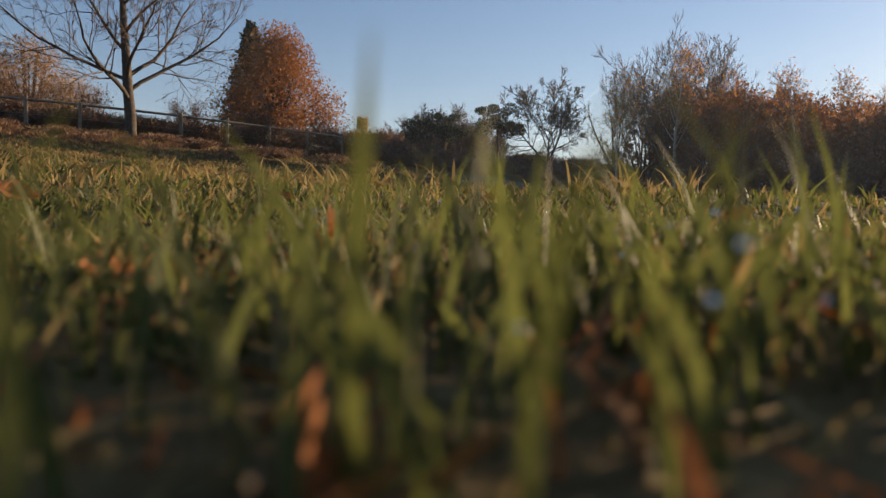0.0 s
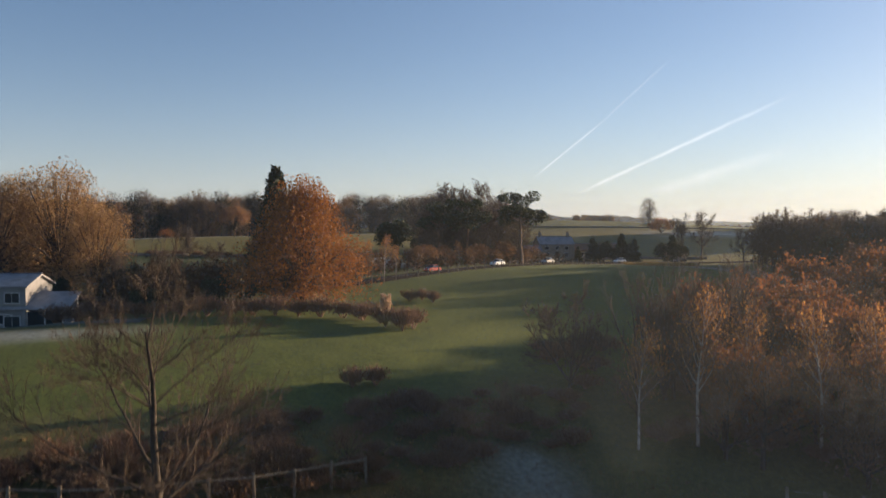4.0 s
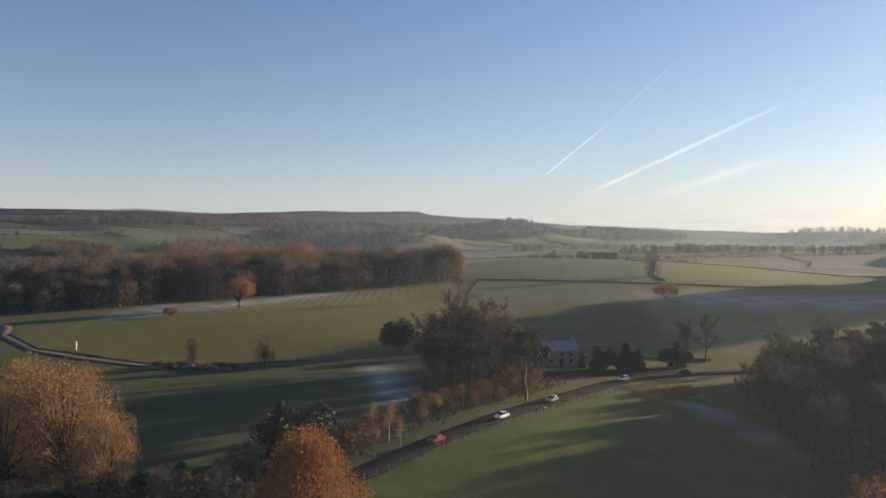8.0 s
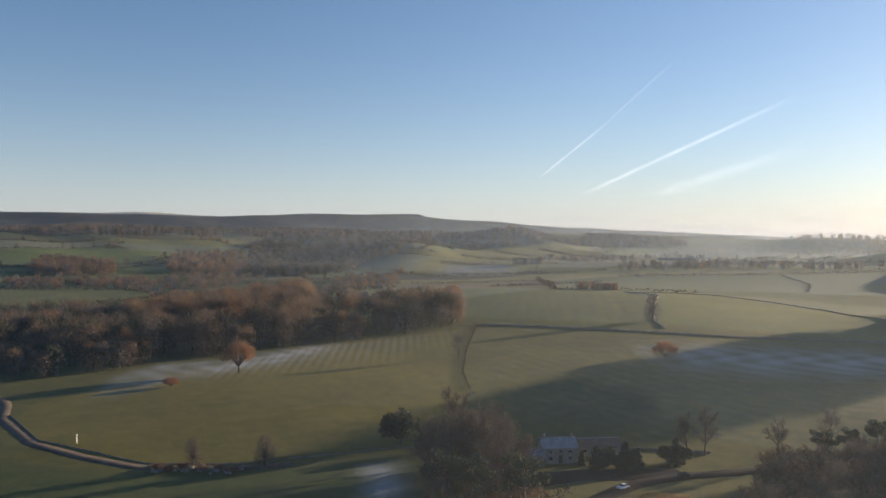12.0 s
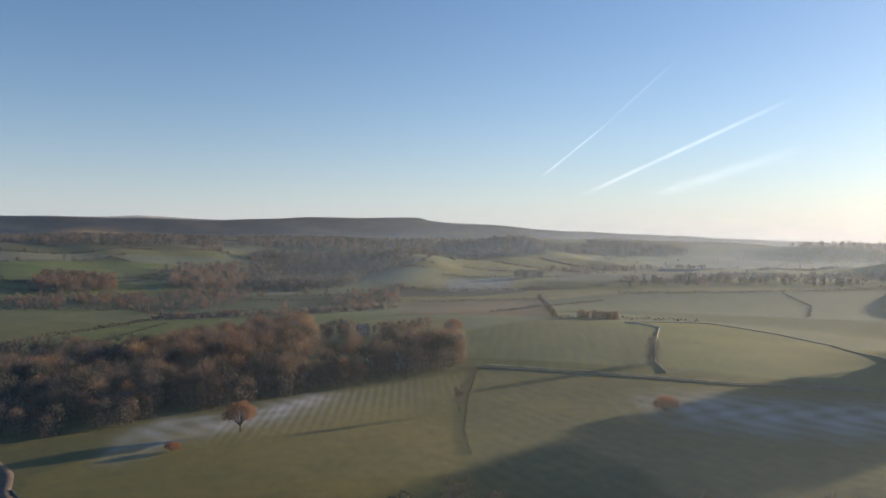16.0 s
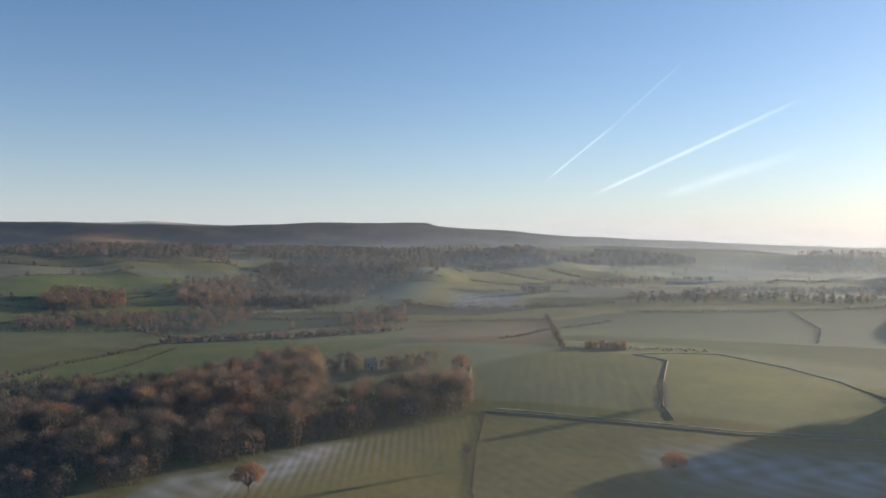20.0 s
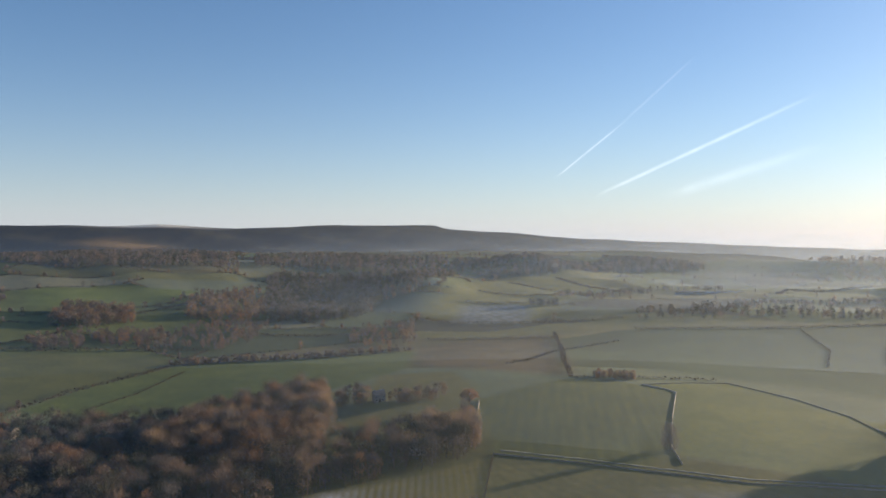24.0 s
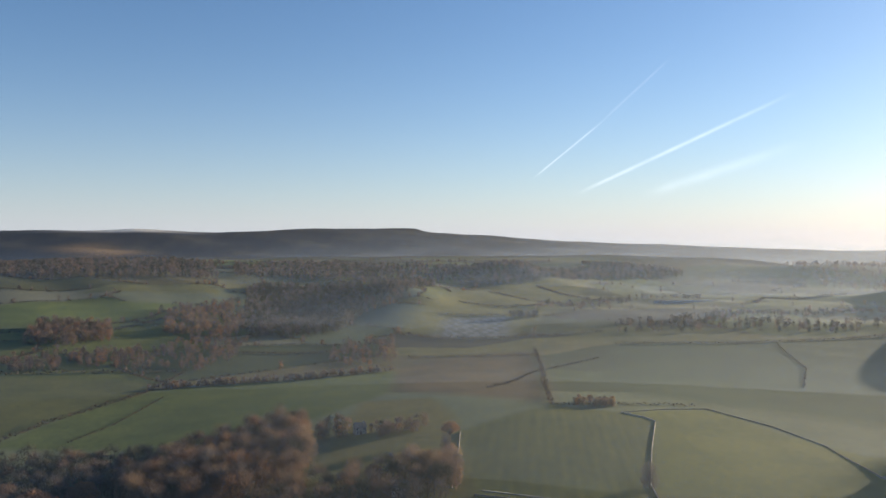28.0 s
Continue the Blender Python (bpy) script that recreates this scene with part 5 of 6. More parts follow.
# ---- trees near the meadow ----
alder = tree("alder_tree", "tall bare alder with wide drooping limbs beside the fence", "tree", 11, 11.2, 0.2, dict(OPEN, steps=[9, 9, 5, 3, 2], kids=[17, 12, 7, 3], first=[0.16, 0.2, 0.15, 0.2], close=0.5, ratio=[0.74, 0.5, 0.5, 0.5], fall=[0.48, 0.4, 0.3, 0.2], angle=[74, 44, 40, 36], up=[0.3, 0.14, 0.2, 0.15, 0.1], wob=[0.05, 0.11, 0.14, 0.18, 0.2], thin=0.46), "bark", "twig", rmin=0.007, split=True)
put(alder, -9.75, 26.2, 1.04, 0.6)
spread = tree("bare_tree", "bare spreading tree with several stems on the field bank", "tree", 21, 5.6, 0.12, dict(SPREAD, kids=[8, 10, 7, 4]), "bark", "twig", rmin=0.012)
put(spread, 8.6, 51.5, 1.4, 0.4)
tall = tree("bare_tree", "tall slender bare willow with upright stems", "tree", 31, 11.5, 0.2, UPRIGHT, "bark", "twig", "trees in the thicket", rmin=0.014)
fan = tree("bare_tree", "bare fan-shaped willow with many upright stems", "tree", 33, 11.6, 0.17, FAN, "bark", "twig", "trees in the thicket", rmin=0.012)
put(fan, 17.0, 50.5, 1.0, 0.4)
for x, y, s, a in ((19.2, 52.5, 0.92, 1.2), (15.6, 53.5, 0.85, 2.0), (33, 62, 0.8, 0.7), (41, 70, 0.85, 2.6), (28, 70, 0.8, 4.1), (22.5, 55, 0.8, 3.2), (25.5, 62, 0.9, 1.0), (14.5, 57, 0.75, 5.0), (30, 57, 0.78, 2.2)):
    put(tall, x, y, s, a)
birch = tree("birch_tree", "slim white-stemmed birch with a few amber leaves", "tree", 41, 8.2, 0.1, BIRCH, "birch_bark", "red_twig", "birches at the thicket's edge", "amber_leaf", 0.11, 1300, 0.01)
for x, y, s, a in ((11.2, 43.5, 0.92, 0), (15.3, 45.6, 1.22, 1), (19.1, 47.7, 1.15, 2.2), (23.1, 46.4, 1.22, 3.3), (27.5, 48, 1.25, 4.4), (34, 55.4, 1.2, 5.1), (26.5, 58, 1.0, 0.4), (32.5, 55, 0.9, 5.6), (-9, 118, 0.8, 1.0), (-12, 122, 0.7, 2.0), (-7, 115, 0.6, 3.0), (3, 140, 0.6, 4.0)):
    put(birch, x, y, s, a)
russet = [tree("young_oak", label, "tree", 51 + k, 5.4, 0.12, dict(OPEN, kids=[13, 7, 6], steps=[6, 4, 2, 1], first=[0.12, 0.2, 0.2]), "bark", "red_twig", "trees in the thicket", leaf, 0.18, n, 0.014, spread_n=1.0)
          for k, (leaf, n, label) in enumerate((("russet_leaf", 1300, "young oak still holding russet leaves in the thicket"), ("bramble", 900, "leafless brown young oak in the thicket"), ("russet_leaf", 1000, "young oak with sparse russet leaves in the thicket")))]
rng = np.random.default_rng(77)
THICKET = [(13.5, 47), (18, 42), (23, 39), (40, 49.5), (66, 68), (62, 95), (46, 88), (28, 70), (15, 58)]
xs, ys = scatter(rng, THICKET, 110)
for k, (x, y) in enumerate(zip(xs, ys)):
    put(russet[k % 3], x, y, rng.uniform(0.95, 1.3) + 0.4 * min(max((y - 44) / 12, 0), 1), rng.uniform(0, 6.28))
bare_far = [tree("bare_tree", "bare broadleaf tree with a fine brown crown", "tree", 61 + k, 11, 0.24, dict(OPEN, kids=[14, 9, 6], steps=[6, 4, 2, 1], first=[0.2, 0.15, 0.15]), "bark", "twig", "bare trees by the road", "wood_grey", 0.22, 700, 0.026, spread_n=1.2) for k in range(3)]
RIGHT_WOOD = [(47, 96), (62, 92), (120, 100), (150, 185), (112, 186), (72, 179), (58, 150), (53, 120)]
xs, ys = scatter(rng, RIGHT_WOOD, 135)
for k, (x, y) in enumerate(zip(xs, ys)):
    put(bare_far[k % 3], x, y, rng.uniform(0.7, 1.05), rng.uniform(0, 6.28))
# trees about the farmhouse and along the road
for k, (x, y, s) in enumerate(((0, 168, 1.0), (6, 172, 1.05), (10, 178, 1.1), (3, 182, 0.95), (-4, 176, 0.9), (13, 165, 0.85), (17, 172, 0.8), (8, 160, 0.8), (16, 158, 0.6), (-3, 160, 0.55), (2, 190, 1.1), (12, 188, 1.0), (62, 196, 0.7), (67, 198, 0.75), (85, 196, 0.6), (100, 198, 0.65), (-2, 151, 0.5), (5, 152, 0.5))):
    put(bare_far[k % 3], x, y, s * 1.6, k * 1.7)
dome = round_tree("bare_tree", "broad bare tree with a dense haze of brown twigs", 75, 10.5, 14.5, "wood_grey", 4600, 0.3, 0.2, 44, "twig", "bare trees by the road", twigs=900, cone=0.34)
for k, (x, y, s) in enumerate(((1, 169, 0.95), (8, 172, 1.05), (5, 180, 1.1), (13, 177, 1.0), (-3, 181, 0.95), (12, 164, 0.8), (1, 474, 0.9), (68, 118, 0.72), (84, 122, 0.76), (72, 140, 0.74), (86, 140, 0.8), (80, 156, 0.78), (94, 134, 0.8), (104, 164, 0.8), (112, 130, 0.8), (70, 108, 0.66), (90, 168, 0.8), (76, 168, 0.7), (-61, 182.5, 0.5), (-44, 183.5, 0.55), (-90, 118, 0.7), (105, 120, 0.8), (92, 108, 0.75), (120, 140, 0.85), (98, 150, 0.8), (78, 128, 0.7))):
    put(dome, x, y, s, k * 1.3)
put(bare_far[0], 5, 315, 1.1, 1.0, label="lone bare tree by the pasture wall")
put(dome, 110, 408, 1.05, 2.0, label="large bare tree beside the hill wall")
copper = round_tree("beech_tree", "broad copper beech clothed in orange-brown leaves", 71, 14.8, 12.6, "beech_leaf", 30000, 0.24, 0.02, 90, twigs=1100, cone=0.95)
put(copper, -14.6, 79.0, 1.06, 0.5, sz=1.0)
oak = round_tree("oak_tree", "round oak with rust-coloured leaves on the pasture", 72, 13, 11.5, "wood_rust", 5200, 0.45, 0.12, 34)
put(oak, -78, 286, 1, 0)
thorn_bush = round_tree("thorn_bush", "wide low russet thorn bush in the frosted pasture", 74, 11.5, 6.4, "russet_leaf", 3600, 0.42, 0.0, 22, category="bush")
put(thorn_bush, 90, 315, 1, 2.0)
put(thorn_bush, -95, 262, 0.5, 1.0, label="small dark bush beside the frosted hollow")
for x, y, s in ((-3, 135, 0.36), (4, 503, 1.0), (-195, 410, 1.3), (-215, 395, 1.4), (-290, 470, 0.9), (-320, 440, 0.9)):
    put(oak, x, y, s, x * 3, label="round tree with rust-coloured leaves")
willow = round_tree("willow_tree", "big domed willow with a haze of golden twigs", 73, 15.5, 15.0, "gold_leaf", 15000, 0.24, 0.08, 60, "gold_twig", "golden willows by the house", twigs=1500, cone=0.42)
for x, y, s, a in ((-50, 100, 1.1, 0), (-60, 108, 1.05, 1.5), (-43.5, 96, 0.75, 3), (-57, 97, 0.95, 4.4)):
    put(willow, x, y, s, a)
for k, (x, y, s) in enumerate(((-34, 90, 0.5), (-27, 90, 0.5), (-22, 95, 0.55), (-40, 92, 0.5))):
    put(bare_far[k % 3], x, y, s * 1.22, k * 1.9, label="bare tree behind the garden of the white house")
spruce = conifer("spruce_tree", "dark pointed spruce behind the beech", 81, 14.8, 8.0)
put(spruce, -18.4, 84, 1, 0)
yew = conifer("yew_tree", "dark squat yew beside the farmhouse", 82, 6.6, 4.8, "evergreen", "yews by the farmhouse")
for x, y, s, a in ((36.5, 186, 0.9, 0), (43.6, 186.5, 1.05, 2), (46.5, 185.5, 0.85, 3), (57, 190, 1.0, 4), (33.5, 189, 0.55, 5)):
    put(yew, x, y, s, a)
scots = pine("pine_tree", "umbrella-shaped Scots pine with a reddish stem", 91, 13.6, 9.5, "Scots pines")
for x, y, s, a in ((15.2, 147, 1.0, 0), (5, 151, 0.92, 1.3), (-1, 156, 0.9, 2.6), (91, 184, 0.66, 0.8), (98, 186, 0.6, 2.2), (106, 188, 0.62, 3.5)):
    put(scots, x, y, s, a)
holly = bush("holly_tree", "dense round evergreen holly", 95, 9.5, 8.6, "evergreen", 5200, 0.5, "", "bark", "tree", 12, 40)
put(holly, -12.5, 203, 1.22, 0)
put(holly, -6, 196, 0.7, 1)
put(holly, -19.8, 109, 1.12, 2, label="dense domed evergreen beside the beech")
put(holly, -25, 111.5, 0.9, 3, label="dense domed evergreen beside the beech")
for x, y, s in ((39.4, 188, 0.66), (41.6, 186, 0.5), (38, 185, 0.46), (45, 187.5, 0.6), (55.5, 192, 0.6), (59.5, 192, 0.55)):
    put(holly, x, y, s, x, label="dark rounded yew beside the farmhouse")
for x, y, s in ((-40, 96, 0.42), (-36, 100, 0.45), (-46, 91, 0.4), (-30, 76, 0.35), (-24, 80, 0.4)):
    put(holly, x, y, s, x, label="dark evergreen garden shrub")

# ---- scrub along the fence and field edges ----
bram = [bush("bramble_bush", "tangled leafless brambles and rusty bracken", 101 + k, 3.2, 1.15, "bramble", 800, 0.15, "scrub along the fence", twigs=150, lobes=11) for k in range(3)]
xs, ys = scatter(rng, [(-26, 27), (-14, 28.5), (-4, 33), (3, 39), (9, 44), (9, 52), (-1, 46.5), (-10, 39), (-15, 34.5), (-28, 30.5)], 110)
for k, (x, y) in enumerate(zip(xs, ys)):
    put(bram[k % 3], x, y, rng.uniform(0.5, 0.95), rng.uniform(0, 6.28))
for k, (x, y) in enumerate(zip(rng.uniform(8, 24, 26), rng.uniform(44, 64, 26))):
    put(bram[k % 3], x, y, rng.uniform(0.8, 1.3), rng.uniform(0, 6.28))
xs, ys = scatter(rng, [(-28, 19), (-12, 21), (-3, 26), (1, 32), (-6, 31), (-14, 27), (-27, 26.5)], 100)
for k, (x, y) in enumerate(zip(xs, ys)):
    put(bram[k % 3], x, y, rng.uniform(0.3, 0.55), rng.uniform(0, 6.28), sz=rng.uniform(0.22, 0.4), label="low rusty bracken and brambles in rough grass")
thorn = [tree("hawthorn_bush", "twiggy leafless hawthorn with reddish stems", "bush", 111 + k, 3.4, 0.08, dict(SPREAD, kids=[8, 8, 5], steps=[3, 5, 2, 1]), "bark", "red_twig", "scrub along the fence", "bramble", 0.12, 900, 0.009) for k in range(2)]
for k, (x, y, s) in enumerate(((-19, 30, 0.62), (-16.2, 31.5, 0.6), (-13.5, 32, 0.6), (-22, 30, 0.65), (-7, 33.5, 0.6), (-10.5, 35, 0.6), (-25, 29, 0.7), (-4.5, 36, 0.6), (0.5, 41, 0.6), (4, 46, 0.65), (-1, 43, 0.5), (12.5, 49, 0.9), (14, 55, 1.0), (-20, 31.5, 0.6))):
    put(thorn[k % 2], x, y, s, k * 2.1)
xs, ys = scatter(rng, [(16, 46), (23, 40), (40, 50), (60, 68), (52, 84), (30, 68), (17, 56)], 34)
for k, (x, y) in enumerate(zip(xs, ys)):
    put(thorn[k % 2], x, y, rng.uniform(1.0, 1.7), k * 2.3, label="leafless hawthorn in the undergrowth of the thicket")
for k, (x, y) in enumerate(along([(-36, 71), (-27, 69), (-17, 70), (-8, 69), (-4.5, 66.5)], 2.1)):
    put(bram[k % 3], x, y, rng.uniform(0.9, 1.2), rng.uniform(0, 6.28), sz=rng.uniform(1.3, 2.0), label="rust-brown garden hedge shrub")
for k, (x, y) in enumerate(((-3.4, 64.2), (-2.6, 65.4), (-3.9, 66.0))):
    put(bram[k % 3], x, y, 0.9, k, sz=1.7, label="rusty dried shrub beside the pampas grass")
for k, (x, y) in enumerate(((-5.6, 47.2), (-4.3, 48), (-3.6, 82.5), (-2.2, 83), (-1.0, 81.6))):
    put(bram[k % 3], x, y, 0.7, k, sz=1.2, label="low grey-brown bush on the lawn")


def pampas_grass(x, y):
    """A mound of arching blades with feathery upright plumes."""
    rg = np.random.default_rng(7)
    ob = thing("pampas_grass", "pale feathery pampas grass clump on the lawn", "plant", "", x, y)
    segs = []
    for k in range(160):
        a, L = rg.uniform(0, 6.28), rg.uniform(0.5, 1.1)
        p = np.zeros(3)
        m = np.array([math.cos(a) * L * 0.5, math.sin(a) * L * 0.5, L])
        e = np.array([math.cos(a) * L, math.sin(a) * L, L * 0.6])
        segs += [(*p, *m, 0.012, 0.01), (*m, *e, 0.01, 0.003)]
    part("leaf_mound", mesh_of("leaf_mound", *tubes(segs, 3), M["straw"]), None, ob)
    for k in range(16):
        a, L = rg.uniform(0, 6.28), rg.uniform(1.5, 2.3)
        b = np.array([math.cos(a) * 0.35, math.sin(a) * 0.35, L])
        v1 = tubes([(b[0] * 0.2, b[1] * 0.2, 0, *b, 0.012, 0.008)], 4)
        c = b + np.stack([rg.normal(0, 0.06, 60), rg.normal(0, 0.06, 60), rg.uniform(-0.15, 0.55, 60)], 1)
        v2 = leaves(rg, c, 0.17, 0, 1.6)
        part("plume", mesh_of("plume", *joined([v1, v2]), M["pampas"]), None, ob)


pampas_grass(-4.9, 65.2)


# ---- fences ----
def post_fence(name, label, points, gap, h, rails, wires, seed, post_r=0.06, group=""):
    rg = np.random.default_rng(seed)
    p = along(points, gap)
    ob = thing(name, label, "fence", group, p[0][0], p[0][1])
    o = Vector(ob.matrix_basis.translation)
    tops = []
    shared = []
    for k in range(4):
        bm = bmesh.new()
        box(bm, -post_r, -post_r, -0.3, post_r, post_r, h * rg.uniform(0.95, 1.05), 0.012)
        me = bpy.data.meshes.new("post")
        bm.to_mesh(me)
        bm.free()
        me.materials.append(M["fence_wood"])
        shared.append(me)
    for k, (x, y) in enumerate(p):
        q = new("post", shared[k % 4])
        q.parent = ob
        q.matrix_basis = pose(x - o.x, y - o.y, land1(x, y) - o.z, rg.normal(0, 2), rg.normal(0, 2), rg.uniform(0, 20))
        tops.append((x - o.x, y - o.y, land1(x, y) - o.z))
    for f in rails:
        for a, b in zip(tops, tops[1:]):
            part("rail", mesh_of("rail", *tubes([(a[0], a[1], a[2] + h * f, b[0], b[1], b[2] + h * f, 0.05, 0.045)], 4), M["fence_wood"]), None, ob)
    for f in wires:
        for a, b in zip(tops, tops[1:]):
            part("wire", mesh_of("wire", *tubes([(a[0], a[1], a[2] + h * f, b[0], b[1], b[2] + h * f, 0.006, 0.006)], 3), M["wire"]), None, ob)
    return ob


post_fence("fence", "weathered wooden post and rail fence", [(-23, 27.0), (-13.2, 28.2), (-7.5, 31), (-3.0, 34.5)], 1.78, 1.15, (0.9,), (0.45,), 1)
post_fence("fence", "row of short wooden fence posts along the road", [(-14, 97), (-6, 107), (4, 120), (16, 135), (28, 150), (36, 158)], 2.4, 1.15, (), (0.5, 0.9), 2, 0.07)
post_fence("fence", "sheep fence with wooden posts at the thicket", [(17.5, 38.6), (22, 38.4), (30, 38)], 1.9, 1.0, (), (0.4, 0.8), 3)
post_fence("fence", "pale rail fence along the lane", [(-48, 87.5), (-41, 90.5), (-31, 95.5), (-24, 99.5)], 2.3, 1.0, (0.95, 0.5), (), 4)


# ---- buildings ----
def gable_house(name, label, x, y, rz, w, d, eaves, ridge, wall, roof, windows, doors=(), chimneys=(), over=0.3, group=""):
    """w along the ridge. Windows: (side, along, sill, width, height); sides: f front, b back, l and r gables."""
    ob = thing(name, label, "house", group, x, y, None, rz)
    t = 0.35
    for side, yy in (("front", -d / 2), ("back", d / 2)):
        bm = box(bmesh.new(), -w / 2, min(yy, yy * (1 - 2 * t / d)), -0.4, w / 2, max(yy, yy * (1 - 2 * t / d)), eaves)
        part("wall", bm, M[wall], ob)
    for sx in (-1, 1):
        bm = bmesh.new()
        x0, x1 = sx * w / 2 - sx * 0.004, sx * (w / 2 - t)
        outline = [(-d / 2 + t + 0.004, -0.4), (d / 2 - t - 0.004, -0.4), (d / 2 - t - 0.004, eaves), (0, ridge - 0.1), (-d / 2 + t + 0.004, eaves)]
        a = [bm.verts.new((x0, q, z)) for q, z in outline]
        b = [bm.verts.new((x1, q, z)) for q, z in outline]
        bm.faces.new(a)
        bm.faces.new(b[::-1])
        for k in range(5):
            bm.faces.new((a[k], b[k], b[(k + 1) % 5], a[(k + 1) % 5]))
        bmesh.ops.recalc_face_normals(bm, faces=bm.faces)
        part("gable", bm, M[wall], ob)
    for sy in (-1, 1):
        bm = bmesh.new()
        ex, ey = w / 2 + over, d / 2 + over
        ez = eaves - over * (ridge - eaves) / (d / 2) + 0.06
        ps = [(-ex, sy * ey, ez), (ex, sy * ey, ez), (ex, 0, ridge + 0.06), (-ex, 0, ridge + 0.06)]
        a = [bm.verts.new(q) for q in ps]
        b = [bm.verts.new((q[0], q[1], q[2] + 0.16)) for q in ps]
        bm.faces.new(a)
        bm.faces.new(b[::-1])
        for k in range(4):
            bm.faces.new((a[k], b[k], b[(k + 1) % 4], a[(k + 1) % 4]))
        bmesh.ops.recalc_face_normals(bm, faces=bm.faces)
        part("roof", bm, M[roof], ob)
    part("ridge", box(bmesh.new(), -w / 2 - over, -0.14, ridge + 0.17, w / 2 + over, 0.14, ridge + 0.3, 0.04), M["slate"], ob)
    for side, al, sill, ww, hh in windows:
        if side in "fb":
            s = -1 if side == "f" else 1
            fr = box(bmesh.new(), al - ww / 2, s * d / 2, sill, al + ww / 2, s * (d / 2 + 0.05), sill + hh)
            gl = [(al - ww / 2 + 0.08 + k * (ww - 0.12) / 2, al - ww / 2 + 0.08 + k * (ww - 0.12) / 2 + (ww - 0.2) / 2) for k in (0, 1)]
            win = part("window", fr, M["frame_white"], ob)
            for g0, g1 in gl:
                part("pane", box(bmesh.new(), g0, s * (d / 2 + 0.052), sill + 0.08, g1, s * (d / 2 + 0.06), sill + hh - 0.08), M["pane"], win)
            part("sill", box(bmesh.new(), al - ww / 2 - 0.08, s * d / 2, sill - 0.1, al + ww / 2 + 0.08, s * (d / 2 + 0.14), sill - 0.004), M["pale_stone"], win)
        else:
            s = -1 if side == "l" else 1
            win = part("window", box(bmesh.new(), s * w / 2, al - ww / 2, sill, s * (w / 2 + 0.05), al + ww / 2, sill + hh), M["frame_white"], ob)
            part("pane", box(bmesh.new(), s * (w / 2 + 0.052), al - ww / 2 + 0.08, sill + 0.08, s * (w / 2 + 0.06), al + ww / 2 - 0.08, sill + hh - 0.08), M["pane"], win)
    for al in doors:
        dr = part("door", box(bmesh.new(), al - 0.45, -d / 2 - 0.05, 0.05, al + 0.45, -d / 2 - 0.004, 2.1, 0.02), M["timber_dark"], ob)
        part("door_handle", box(bmesh.new(), al + 0.3, -d / 2 - 0.1, 1.0, al + 0.36, -d / 2 - 0.054, 1.12), M["wire"], dr)
    for al in chimneys:
        ch = part("chimney", box(bmesh.new(), al - 0.35, -0.3, ridge - 0.5, al + 0.35, 0.3, ridge + 1.1, 0.03), M[wall], ob)
        for q in (-0.15, 0.15):
            part("chimney_pot", mesh_of("chimney_pot", *tubes([(al + q, 0, ridge + 1.08, al + q, 0, ridge + 1.45, 0.11, 0.09)], 8), M["rust_roof"]), None, ch)
    return ob


gable_house("farmhouse", "stone farmhouse with a frosted slate roof", 28.0, 193, 8, 8.6, 6.2, 3.9, 5.7, "wall_stone", "frosted_roof",
            [("f", -2.6, 0.8, 1.1, 1.1), ("f", 2.4, 0.8, 1.1, 1.1), ("f", -2.6, 2.5, 1.0, 1.0), ("f", 0, 2.5, 1.0, 1.0), ("f", 2.4, 2.5, 1.0, 1.0), ("r", 0.5, 0.8, 1.0, 1.1), ("r", 0, 2.6, 0.9, 1.0)], (0.0,), (-3.6, 3.6))
gable_house("barn", "long low barn with a rusty brown roof", 38.5, 199, 3, 13, 5, 2.4, 3.9, "wall_stone", "rust_roof", [("f", -3, 0.9, 1.2, 1.0)], (2.0,))
gable_house("farm_outbuilding", "small stone outbuilding beside the farmhouse", 22.0, 189, 8, 4.0, 4.0, 2.2, 3.4, "wall_stone", "slate", [("f", 0.9, 0.9, 0.8, 0.8)], (-0.8,))
gable_house("white_house", "white rendered house with a grey roof", -47.0, 78.2, 4, 11, 6.0, 4.9, 5.9, "render_white", "frosted_roof",
            [("f", 4.2, 3.3, 1.5, 1.1), ("f", 1.0, 3.3, 1.4, 1.1), ("f", -2.5, 3.3, 1.4, 1.1), ("f", 4.2, 0.9, 1.6, 1.2), ("f", 1.0, 0.9, 1.6, 1.2), ("f", -3, 0.9, 1.6, 1.2), ("r", 0, 2.6, 1.0, 0.9)], (), (-4,))


